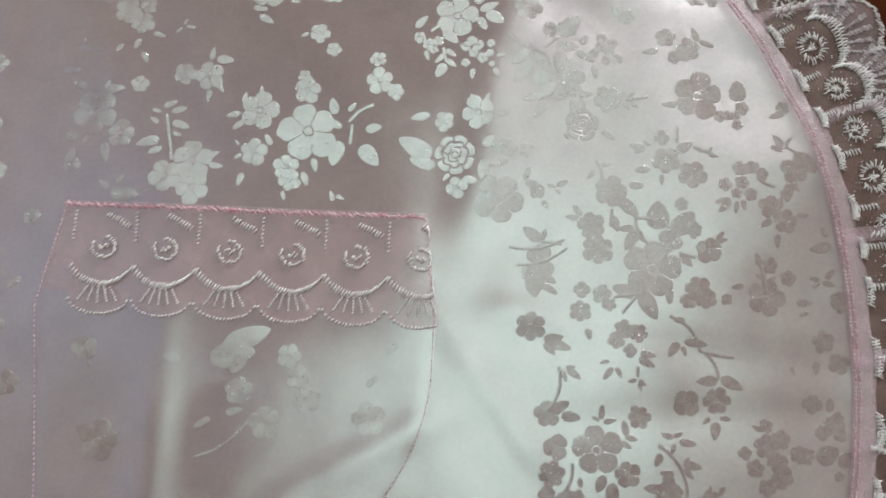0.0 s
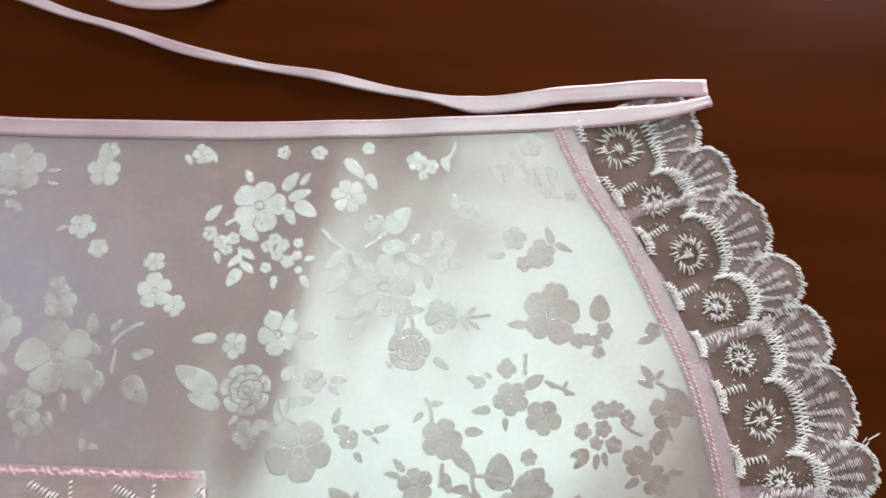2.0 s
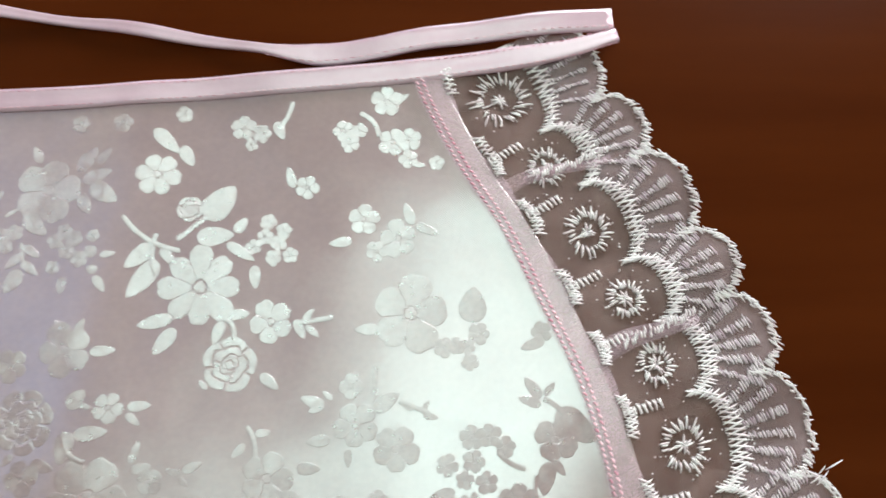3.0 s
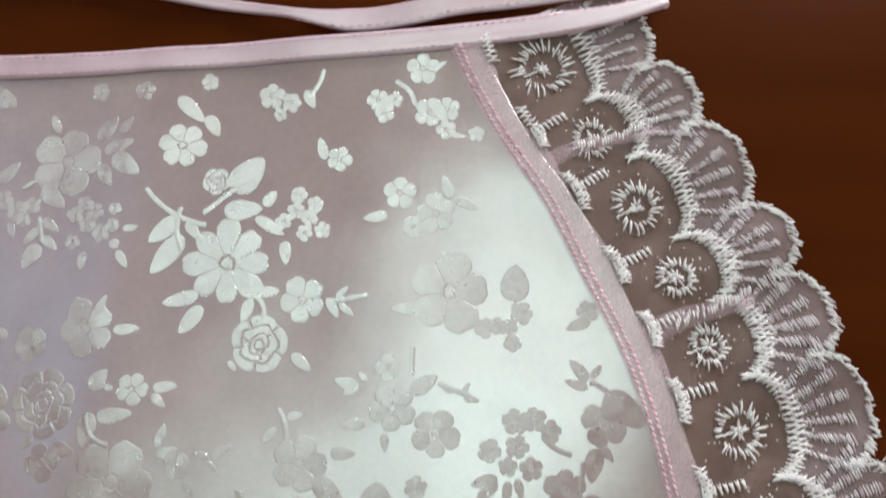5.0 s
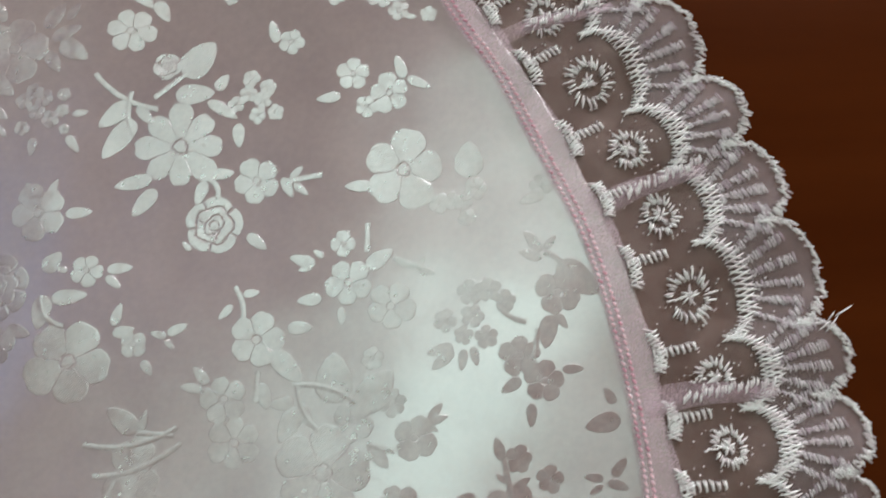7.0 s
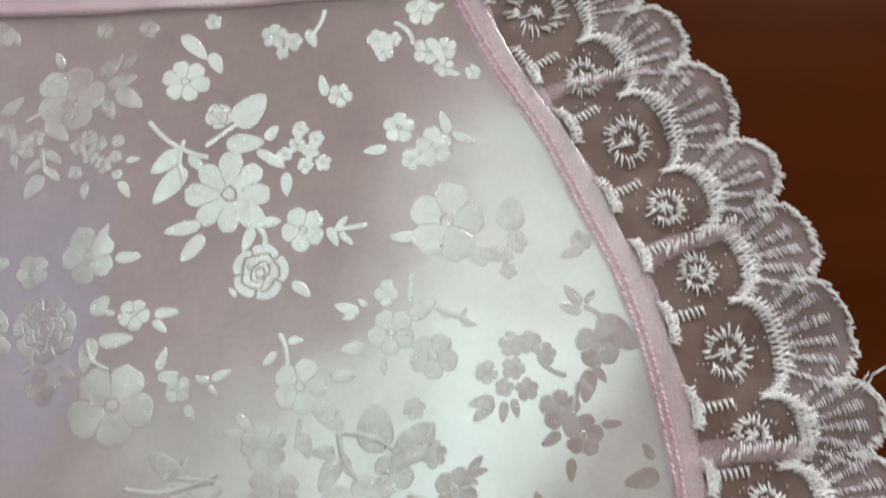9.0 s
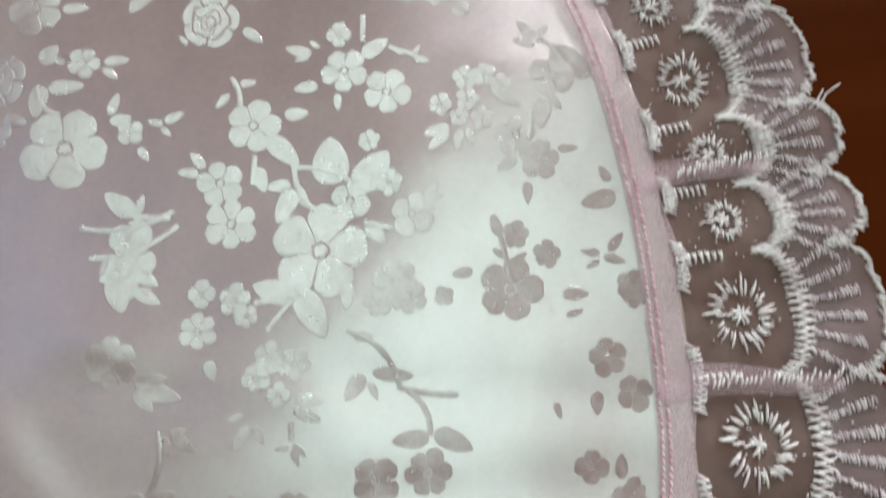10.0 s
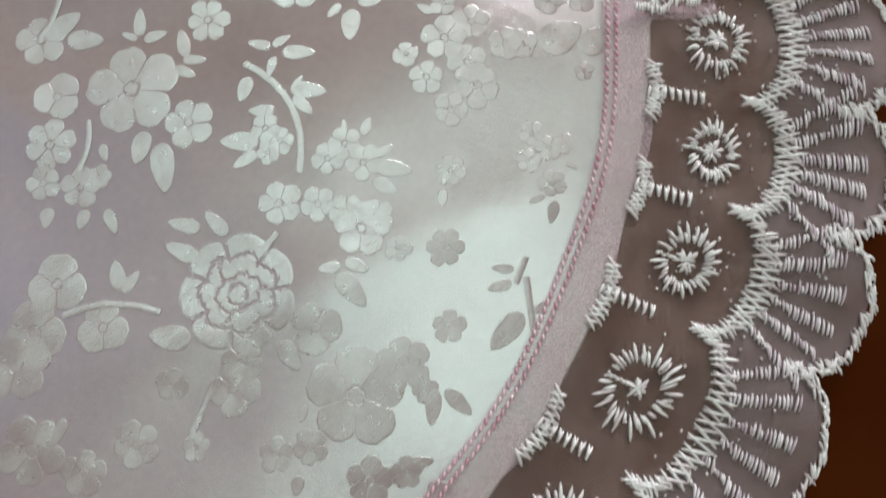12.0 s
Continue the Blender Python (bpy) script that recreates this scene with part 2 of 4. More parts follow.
def lie(x, y):
    """The height of the cloth at a place."""
    z = 0.0012 * noise.noise((x * 21, y * 21, 1.7)) + 0.00022 * noise.noise((x * 48, y * 48, 8.2)) + 0.0022 * noise.noise((x * 9 + 3, y * 9, 5.1))
    z += ridge(x, y, 0.08, -0.064, 0.215, -0.072, 0.010, -0.0009)
    z += ridge(x, y, 0.165, 0.042, 0.207, 0.031, 0.010, 0.0004)
    z += ridge(x, y, 0.118, 0.130, 0.172, 0.118, 0.012, 0.0006)
    z += ridge(x, y, -0.141, -0.07, -0.139, -0.17, 0.013, 0.0020)
    z += ridge(x, y, -0.258, 0.14, -0.255, -0.20, 0.016, 0.0030)
    z += ridge(x, y, 0.045, 0.15, 0.028, 0.02, 0.016, 0.0014)
    z += ridge(x, y, 0.055, -0.052, 0.120, -0.070, 0.008, 0.0009)
    z += ridge(x, y, 0.015, -0.060, 0.060, -0.120, 0.008, 0.0010)
    z += ridge(x, y, 0.095, -0.105, 0.215, -0.098, 0.012, -0.0010)
    z += ridge(x, y, 0.110, -0.190, 0.205, -0.160, 0.010, 0.0009)
    z += ridge(x, y, -0.060, -0.150, 0.0, -0.115, 0.009, 0.0012)
    z += ridge(x, y, -0.20, 0.10, -0.155, 0.01, 0.020, 0.0016)
    return z


def on_cloth(x, y, up=0.0):
    return (x, y, lie(x, y) + up)


apron = tagged(new("apron"), "pink floral jacquard satin apron with lace trim, laid on the table", "apron")

seam_line = smooth_line([(x, y, 0) for x, y in SEAM], 420)
waist_line = smooth_line([(x, y, 0) for x, y in WAIST], 240)
inner_waist = [p for p in waist_line if SEAM[-1][0] < p.x < SEAM[0][0]]
hem = []
for i, p in enumerate(seam_line):
    d = seam_line[min(i + 1, len(seam_line) - 1)] - seam_line[max(i - 1, 0)]
    along = min(i, len(seam_line) - 1 - i) / len(seam_line)
    hem.append(p + Vector((-d.y, d.x, 0)).normalized() * (0.0070 + 0.012 * along + 0.0007 * math.sin(i * 0.31)))
border = hem + inner_waist
centre, rings = Vector((MIDDLE, -0.07, 0)), 130
verts, faces, n = [], [], len(border)
for r in range(1, rings + 1):
    for p in border:
        q = centre.lerp(p, 0.9986 if r == rings - 1 else r / rings)
        verts.append(on_cloth(q.x, q.y))
verts.append(on_cloth(centre.x, centre.y))
for r in range(rings - 1):
    for k in range(n):
        a, b = r * n + k, r * n + (k + 1) % n
        faces.append((a, b, b + n, a + n))
faces += [(len(verts) - 1, k, (k + 1) % n)[::-1] for k in range(n)]
panel = raw("front_panel", verts, faces, GROUND, apron, "pale pink satin with a woven flower pattern")
solid = panel.modifiers.new("thickness", "SOLIDIFY")
solid.thickness, solid.offset = 0.00015, -1


def tape(name, line, width, mat, parent, label="", lift=0.0, thick=0.0011, follow=True, heights=None):
    """A folded tape along a line: a flat tube with soft rounded edges."""
    section = [(-1, 0.0), (-0.93, 0.7), (-0.7, 1.0), (-0.3, 0.86), (0.3, 0.86), (0.7, 1.0), (0.93, 0.7), (1, 0.0), (0.8, -0.5), (-0.8, -0.5)]
    verts, faces, m = [], [], len(section)
    for i, p in enumerate(line):
        d = (line[min(i + 1, len(line) - 1)] - line[max(i - 1, 0)]).normalized()
        side = Vector((-d.y, d.x, 0))
        w = width(i / (len(line) - 1)) if callable(width) else width
        for u, v in section:
            q = p + side * (u * w / 2)
            base = lie(q.x, q.y) if follow else 0.0
            if heights:
                base = heights(i / (len(line) - 1))
            verts.append((q.x, q.y, base + lift + v * thick))
    for i in range(len(line) - 1):
        for k in range(m):
            a, b = i * m + k, i * m + (k + 1) % m
            faces.append((a, a + m, b + m, b))
    faces += [tuple(range(m)), tuple(range(len(verts) - m, len(verts)))[::-1]]
    return raw(name, verts, faces, mat, parent, label)


def stitches(items, verts, faces, thick=0.00043):
    """Adds short plump threads, each from a to b, to the lists."""
    for a, b in items:
        a, b = Vector(a), Vector(b)
        d = b - a
        side = Vector((-d.y, d.x, 0))
        if side.length < 1e-7:
            continue
        side = side.normalized() * thick
        up = Vector((0, 0, thick * 1.1))
        s = len(verts)
        for u, f in ((0.0, 0.35), (0.25, 1.0), (0.75, 1.0), (1.0, 0.35)):
            c = a + d * u
            arch = up * (0.8 * math.sin(math.pi * u))
            verts += [c - side * f + arch, c + up * f + arch, c + side * f + arch]
        for k in range(3):
            i = s + 3 * k
            faces += [(i, i + 1, i + 4, i + 3), (i + 1, i + 2, i + 5, i + 4), (i + 2, i, i + 3, i + 5)]


# ---- waistband and tie ----
tape("waistband", waist_line, lambda u: 0.0092 - 0.004 * max((abs(u - 0.5) - 0.44) / 0.06, 0), BINDING, apron, "pale pink satin binding along the waist", 0.0004, 0.0013)
verts, faces, rows = [], [], []
for side in (-0.0034, 0.0031):
    for i in range(0, len(waist_line) - 1):
        a, b = waist_line[i], waist_line[i + 1]
        d = (b - a).normalized()
        s = Vector((-d.y, d.x, 0)) * side
        rows.append([(*(a + s).xy, lie(a.x, a.y) + 0.0016), (*((a + (b - a) * 0.7) + s).xy, lie(a.x, a.y) + 0.0016)])
stitches(rows, verts, faces, 0.0002)
raw("waistband_stitching", verts, faces, PINK_THREAD, apron)

TIE = [(0.2255, 0.1872), (0.195, 0.1848), (0.160, 0.1812), (0.135, 0.1765), (0.110, 0.1742), (0.085, 0.1772), (0.035, 0.1855), (-0.016, 0.1925), (-0.053, 0.2025), (-0.085, 0.2110), (-0.13, 0.224), (-0.20, 0.236), (-0.28, 0.232)]
tie_line = smooth_line([(x, y, 0) for x, y in TIE], 160)


def tie_width(u):
    return 0.0092 if u < 0.22 else 0.0092 - 0.0044 * min((u - 0.22) / 0.04, 1) + 0.0008 * math.sin(u * 40)


tape("tie_ribbon", tie_line, tie_width, BINDING, apron, "narrow folded pink satin tie", 0.0, 0.0014, False,
     lambda u: TABLE + 0.0012 + 0.003 * math.exp(-(u / 0.12) ** 2) + 0.0015 * math.sin(u * 30) ** 2)
rows = []
for i in range(42):
    a, b = tie_line[i], tie_line[i + 1]
    d = (b - a).normalized()
    side = Vector((d.y, -d.x, 0)) * -0.0031
    z = TABLE + 0.0028 + 0.003 * math.exp(-(i / 160 / 0.12) ** 2) + 0.0015 * math.sin(i / 160 * 30) ** 2
    rows.append(((*(a + side).xy, z), (*(a.lerp(b, 0.65) + side).xy, z)))
verts, faces = [], []
stitches(rows, verts, faces, 0.0002)
raw("tie_stitching", verts, faces, PINK_THREAD, apron)
LOOP = [(-0.30, 0.200), (-0.24, 0.176), (-0.198, 0.174), (-0.181, 0.184), (-0.172, 0.203), (-0.180, 0.228), (-0.22, 0.240), (-0.30, 0.238)]
tape("tie_ribbon", smooth_line([(x, y, 0) for x, y in LOOP], 90), 0.0062, BINDING, apron, "looped pink satin tie", 0.0, 0.0012, False, lambda u: TABLE + 0.0012)
LOOP = [(-0.10, 0.262), (-0.085, 0.235), (-0.068, 0.2215), (-0.045, 0.2185), (-0.022, 0.2235), (-0.008, 0.238), (0.0, 0.262)]
tape("tie_ribbon", smooth_line([(x, y, 0) for x, y in LOOP], 70), 0.0060, BINDING, apron, "looped pink satin tie", 0.0, 0.0012, False, lambda u: TABLE + 0.0036)

# ---- lace ----
rng = random.Random(7)


def lace_unit(place, span, deep, bits):
    """Stitches of one scallop: place(u, v) gives the point u along the seam from the scallop's middle and v out from it.
    bits collects lists of stitches by kind."""
    j = lambda s: rng.uniform(-s, s)
    k = min(span / 0.034, 1.15)
    cv = deep * 0.375
    r0, r1 = 0.0057 * k, 0.0098 * k
    ring = []
    for i in range(40):
        a = 2 * math.pi * i / 40 + j(0.05)
        if abs(a - 1.5 * math.pi) < 0.18:
            continue
        s0, s1 = r0 * (1 + j(0.12)), r1 * (1 + j(0.10)) * (1.08 if i % 2 else 0.86)
        b = a + 0.12 + j(0.08)
        ring.append((place(s0 * math.cos(a), cv + s0 * math.sin(a)), place(s1 * math.cos(b), cv + s1 * math.sin(b))))
    for i in range(14):
        a = 2 * math.pi * i / 14 + j(0.3)
        e = 0.0027 * (1 + j(0.4))
        ring.append((place(j(0.0007), cv + j(0.0007)), place(e * math.cos(a), cv + e * math.sin(a))))
    for i in range(6):
        v = cv - 0.0025 - 0.0009 * i
        ring.append((place(j(0.0004), v), place(j(0.0004), v - 0.0011)))
    bits["rosette"].append(ring)
    arc = []
    for i in range(52):
        a = math.pi * (i + 0.5) / 52
        wide = 0.0042 + 0.0034 * math.sin(a) ** 2 + j(0.0008)
        u, v = span * 0.50 * math.cos(a), deep * (0.47 + 0.165 * math.sin(a) ** 0.8)
        slant = 0.0011 if i % 2 else -0.0008
        arc.append((place(u - slant + j(0.0003), v - wide * 0.4), place(u + slant + j(0.0003), v + wide * (0.6 + j(0.15)))))
    bits["scallop_arc"].append(arc)
    fan = []
    for i in range(6):
        lean = (i - 2.5) * 0.19 + j(0.04)
        off = abs(i - 2.5)
        start, end = deep * (0.70 - 0.03 * off), deep * (0.93 - 0.03 * off)
        for c in range(17):
            f = (c + 0.5) / 17
            v = start + (end - start) * f
            u = (i - 2.5) * span * 0.118 + math.tan(lean) * (v - start)
            w = 0.0009 + 0.0007 * f + j(0.0004)
            fan.append((place(u - w, v - 0.0003 + j(0.0003)), place(u + w, v + 0.0005 + j(0.0003))))
    bits["fan"].append(fan)
    bar = []
    for c in range(15):
        v = deep * (0.13 + 0.21 * c / 15)
        lean = 0.0013 if c % 2 else -0.0002
        bar.append((place(-span * 0.5 - 0.0016 + j(0.0004), v), place(-span * 0.5 + 0.0016 + j(0.0004), v + lean)))
    for c in range(44):
        u = span * (c / 44 - 0.5)
        if abs(u) > span * 0.24:
            v = deep * (0.135 + 0.10 * (abs(u) / span - 0.24))
            lean = 0.0012 if c % 2 else -0.0006
            bar.append((place(u - lean + j(0.0003), v - 0.0020), place(u + lean + j(0.0003), v + 0.0022 + j(0.0006))))
    bits["bar_stitch"].append(bar)
    edge = []
    for i in range(90):
        a = math.pi * (i + 0.5) / 90
        u = span * 0.5 * math.cos(a)
        v = edge_depth(u, span, deep) + 0.0009 * abs(math.sin(4.5 * a))
        edge.append((place(u - 0.0010 + j(0.0010), v - 0.0012 + j(0.0010)), place(u + 0.0010 + j(0.0010), v + 0.0008 + j(0.0010))))
    # Tiny pale bits round the rosette and arc imitate the lace's sparkle.
    for i in range(46):
        a, d = rng.uniform(0, 6.28), rng.gauss(0.0085, 0.0022)
        u, v = d * math.cos(a), cv + d * math.sin(a)
        if i % 2:
            u, v = j(span * 0.5), deep * rng.gauss(0.66, 0.08)
        edge.append((place(u, v), place(u + j(0.0006), v + j(0.0006))))
    bits["picot_edge"].append(edge)


def pocket_unit(place, span, deep, bits):
    """One scallop of the flat pocket lace: sparse slanting stitches."""
    j = lambda s: rng.uniform(-s, s)
    cv = deep * 0.41
    ring = []
    for i in range(26):
        a = 2 * math.pi * i / 26 + j(0.05)
        if 1.7 < a < 2.5:
            continue
        s0 = 0.0056 * (1 + j(0.1))
        u, v = s0 * 1.15 * math.cos(a), cv - s0 * math.sin(a)
        ring.append((place(u - 0.0009, v + 0.0009), place(u + 0.0009 + j(0.0004), v - 0.0010 + j(0.0004))))
    for i in range(6):
        u, v = (i - 2.5) * 0.0009, cv + j(0.0013)
        ring.append((place(u - 0.0006, v + 0.0010), place(u + 0.0007, v - 0.0011)))
    bits["rosette"].append(ring)
    arc = []
    for i in range(23):
        u = span * ((i + 0.5) / 23 - 0.5)
        v = deep * (0.56 + 0.17 * max(1 - (2 * u / span) ** 2, 0) ** 0.75)
        arc.append((place(u - 0.0010, v + 0.0018 + j(0.0004)), place(u + 0.0011, v - 0.0019 + j(0.0005))))
    bits["scallop_arc"].append(arc)
    fan = []
    for i in range(5):
        for c in range(6):
            f = c / 6
            u, v = (i - 2) * span * (0.09 + 0.07 * f), deep * (0.76 + (0.15 - 0.012 * abs(i - 2)) * f)
            fan.append((place(u - 0.0004 + j(0.0002), v + 0.0007), place(u + 0.0005 + j(0.0002), v - 0.0007)))
    bits["fan"].append(fan)
    bar = []
    for c in range(8):
        v = deep * (0.10 + 0.035 * c)
        bar.append((place(-span * 0.5 - 0.0006 + j(0.0003), v + 0.0006), place(-span * 0.5 + 0.0007 + j(0.0003), v - 0.0006)))
    for c in range(9):
        u = span * (0.02 + 0.045 * c)
        v = deep * (0.12 + 0.012 * c) + j(0.0005)
        bar.append((place(u - 0.0011, v + 0.0016), place(u + 0.0010, v - 0.0016)))
    bits["bar_stitch"].append(bar)
    edge = []
    for i in range(18):
        u = span * ((i + 0.5) / 18 - 0.5)
        v = edge_depth(u, span, deep) - 0.0008
        edge.append((place(u - 0.0007, v + 0.0007 + j(0.0004)), place(u + 0.0007 + j(0.0003), v - 0.0008)))
    bits["picot_edge"].append(edge)


def edge_depth(u, span, deep):
    """How far the net reaches at u from a scallop's middle."""
    c = min(max(2 * u / span, -1), 1)
    return deep * (0.80 + 0.20 * max(1 - c * c, 0) ** 0.4)


# distances along the seam of the scallops' middles
step = [0.0]
for a, b in zip(seam_line, seam_line[1:]):
    step.append(step[-1] + (b - a).length)
SEAM_LENGTH = step[-1]


def seam_at(s):
    k = min(max(s / SEAM_LENGTH, 0), 1) * (len(seam_line) - 1)
    i = min(int(k), len(seam_line) - 2)
    p = seam_line[i].lerp(seam_line[i + 1], k - i)
    lo, hi = seam_line[max(i - 6, 0)], seam_line[min(i + 7, len(seam_line) - 1)]
    d = (hi - lo).normalized()
    return p, d, Vector((-d.y, d.x, 0))


def seam_distance(x, y):
    best = min(range(len(seam_line)), key=lambda i: (seam_line[i] - Vector((x, y, 0))).length)
    return step[best]


ROSETTES = [(0.189, 0.148), (0.1996, 0.1309), (0.2148, 0.1033), (0.2282, 0.077), (0.2348, 0.0613), (0.2431, 0.0302), (0.2495, 0.0015), (0.2498, -0.0138),
            (0.2535, -0.0428), (0.2564, -0.091), (0.2533, -0.1225), (0.25, -0.1546), (0.239, -0.1783), (0.2233, -0.2085)]
SPOTS = [seam_distance(x, y) for x, y in ROSETTES]
while SPOTS[-1] < SEAM_LENGTH / 2 - 0.02:
    SPOTS.append(SPOTS[-1] + 0.036)
SPOTS += [SEAM_LENGTH - s for s in reversed(SPOTS) if SEAM_LENGTH - s > SPOTS[-1] + 0.02]


def lace_deep(s):
    s = min(s, SEAM_LENGTH - s)
    return 0.064 + 0.010 * min(s / 0.28, 1.0)


def lace_height(s, v):
    """The net rests on the satin hem by the seam and comes down to the table beyond it."""
    p, d, out = seam_at(s)
    q = p + out * v
    w = min(max((v - 0.010) / 0.014, 0.0), 1.0)
    w = w * w * (3 - 2 * w)
    ripple = 0.0009 * math.sin(s * 190) * min(v / 0.03, 1)
    return (1 - w) * (lie(q.x, q.y) + 0.0009) + w * (TABLE + 0.0028 + ripple)


lace = part("lace_trim", bmesh.new(), PINK_NET, apron, "sheer pink net lace with pale embroidery, gathered round the edge")
cells = []
for i, s in enumerate(SPOTS):
    low = (SPOTS[i - 1] + s) / 2 if i else 0.0
    high = (SPOTS[i + 1] + s) / 2 if i + 1 < len(SPOTS) else SEAM_LENGTH
    cells.append((s, low, high))

# the net, scallop by scallop, as one strip
verts, faces, across = [], [], 14
for s, low, high in cells:
    start = len(verts)
    for a in range(21):
        t = low + (high - low) * a / 20
        p, d, out = seam_at(t)
        reach = edge_depth(t - (low + high) / 2, high - low, lace_deep(t))
        for b in range(across + 1):
            v = reach * b / across
            q = p + out * v
            verts.append((q.x, q.y, lace_height(t, v)))
    for a in range(20):
        for b in range(across):
            i = start + a * (across + 1) + b
            faces.append((i, i + across + 1, i + across + 2, i + 1))
raw("net", verts, faces, PINK_NET, lace)

# a second layer of net where the fans are worked, out to the edge
verts, faces = [], []
for s, low, high in cells:
    start = len(verts)
    for a in range(21):
        t = low + (high - low) * a / 20
        p, d, out = seam_at(t)
        near = lace_deep(t) * (0.50 + 0.14 * max(1 - (2 * a / 20 - 1) ** 2, 0) ** 0.5)
        reach = edge_depth(t - (low + high) / 2, high - low, lace_deep(t))
        for b in range(7):
            v = near + (reach - near) * b / 6
            q = p + out * v
            verts.append((q.x, q.y, lace_height(t, v) + 0.0002))
    for a in range(20):
        for b in range(6):
            i = start + a * 7 + b
            faces.append((i, i + 7, i + 8, i + 1))
raw("fan_net", verts, faces, FAN_NET, lace)


def pleat(x0, y0, x1, y1, wide):
    """A tuck in the lace: doubled net, with a bright folded edge."""
    dx, dy = x1 - x0, y1 - y0
    long = math.hypot(dx, dy)
    nx, ny = -dy / long, dx / long
    verts, faces = [], []
    for i in range(25):
        u = i / 24
        for b in range(6):
            w = wide * (1 - 0.55 * u) * b / 5 - 0.0007
            lift = 0.0010 + 0.0007 * math.sin(math.pi * min(b / 3, 1)) * (1 - 0.5 * u)
            bow = 0.0015 * math.sin(u * 5)
            verts.append((x0 + dx * u + nx * (w + bow), y0 + dy * u + ny * (w + bow), TABLE + 0.0028 + lift))
    for i in range(24):
        for b in range(5):
            k = i * 6 + b
            faces.append((k, k + 1, k + 7, k + 6)[::-1])
    raw("pleat", verts, faces, PLEAT_NET, lace, "tuck of doubled pink net")
    verts, faces, rows = [], [], []
    for i in range(40):
        u = i / 40
        w = rng.uniform(-0.0012, 0.0012) + wide * 0.5 * (1 - 0.5 * u)
        if 0.25 < u:
            rows.append(((x0 + dx * u + nx * (w - 0.001), y0 + dy * u + ny * (w - 0.001), TABLE + 0.0052), (x0 + dx * (u + 0.02) + nx * (w + 0.0016), y0 + dy * (u + 0.02) + ny * (w + 0.0016), TABLE + 0.0052)))
    stitches(rows, verts, faces)
    raw("pleat_stitch", verts, faces, THREAD, lace)


pleat(0.2170, 0.0560, 0.2515, 0.0745, 0.009)
pleat(0.2290, -0.0085, 0.2700, 0.0010, 0.010)
pleat(0.1850, 0.1180, 0.2230, 0.1330, 0.006)
pleat(0.2300, -0.0740, 0.2860, -0.0690, 0.012)
pleat(0.2270, -0.1180, 0.2560, -0.1130, 0.008)
bits = {k: [] for k in ("rosette", "scallop_arc", "fan", "bar_stitch", "picot_edge")}
for s, low, high in cells:
    mid, span = (low + high) / 2, high - low

    def place(u, v, mid=mid):
        p, d, out = seam_at(mid + u)
        q = p + out * v
        return (q.x, q.y, lace_height(mid + u, v) + 0.0003)

    lace_unit(place, span, lace_deep(s), bits)
for kind, lots in bits.items():
    for (s, low, high), lot in zip(cells, lots):
        full = 1 + 0.32 * min(max(min(s, SEAM_LENGTH - s) - 0.2, 0) / 0.08, 1)
        verts, faces = [], []
        stitches(lot, verts, faces, (0.00032 if kind in ("fan", "picot_edge") else 0.00040) * full)
        raw(kind, verts, faces, LILAC_THREAD if kind == "fan" else THREAD, lace)

# two thread ends that have come loose
for line in (((0.2872, 0.0190), (0.2905, 0.0240), (0.2955, 0.0275)), ((0.2850, 0.0195), (0.2880, 0.0225), (0.2895, 0.0255))):
    rows = [((*p, TABLE + 0.004), (*q, TABLE + 0.0055)) for p, q in zip(line, line[1:])]
    verts, faces = [], []
    stitches(rows, verts, faces, 0.0003)
    raw("loose_thread", verts, faces, THREAD, lace)

# the header along the seam, with its chain stitch
verts, faces = [], []
for i in range(841):
    s = SEAM_LENGTH * i / 840
    p, d, out = seam_at(s)
    wide = 0.0076 + 0.0026 * min(s, SEAM_LENGTH - s, 0.35) / 0.35 + 0.0012 * math.sin(s * 160)
    for v, up in ((-0.0028, 0.0010), (0.0012, 0.0012), (0.0050, 0.0009), (wide, 0.0005)):
        q = p + out * v
        verts.append((q.x, q.y, lace_height(s, v) + up * 0.5))
for i in range(840):
    for b in range(3):
        k = i * 4 + b
        faces.append((k, k + 4, k + 5, k + 1))
raw("header", verts, faces, HEADER, lace, "denser pink edge sewn to the satin")
rows = []
for i in range(int(SEAM_LENGTH / 0.0021)):
    s = i * 0.0021
    p, d, out = seam_at(s)
    for v in (-0.0022, 0.0001):
        a, b = p + out * v, p + out * (v + 0.0010) + d * 0.0017
        z = lie(p.x, p.y) + 0.0017
        rows.append(((a.x, a.y, z), (b.x, b.y, z)))
verts, faces = [], []
stitches(rows, verts, faces, 0.00042)
raw("seam_stitching", verts, faces, PINK_THREAD, lace)

# ---- pocket ----
POCKET_TOP, POCKET_LEFT, POCKET_RIGHT = 0.001, -0.2036, 0.002


def pocket_x(u, v):
    """The pocket's sides: wide under the lace, drawn in towards the foot."""
    left = POCKET_LEFT - 0.0115 * min(v / 0.06, 1) + 0.13 * max(v - 0.06, 0)
    right = POCKET_RIGHT + 0.0075 * min(v / 0.06, 1) - 5.0 * max(v - 0.085, 0) ** 2
    return left + (right - left) * u


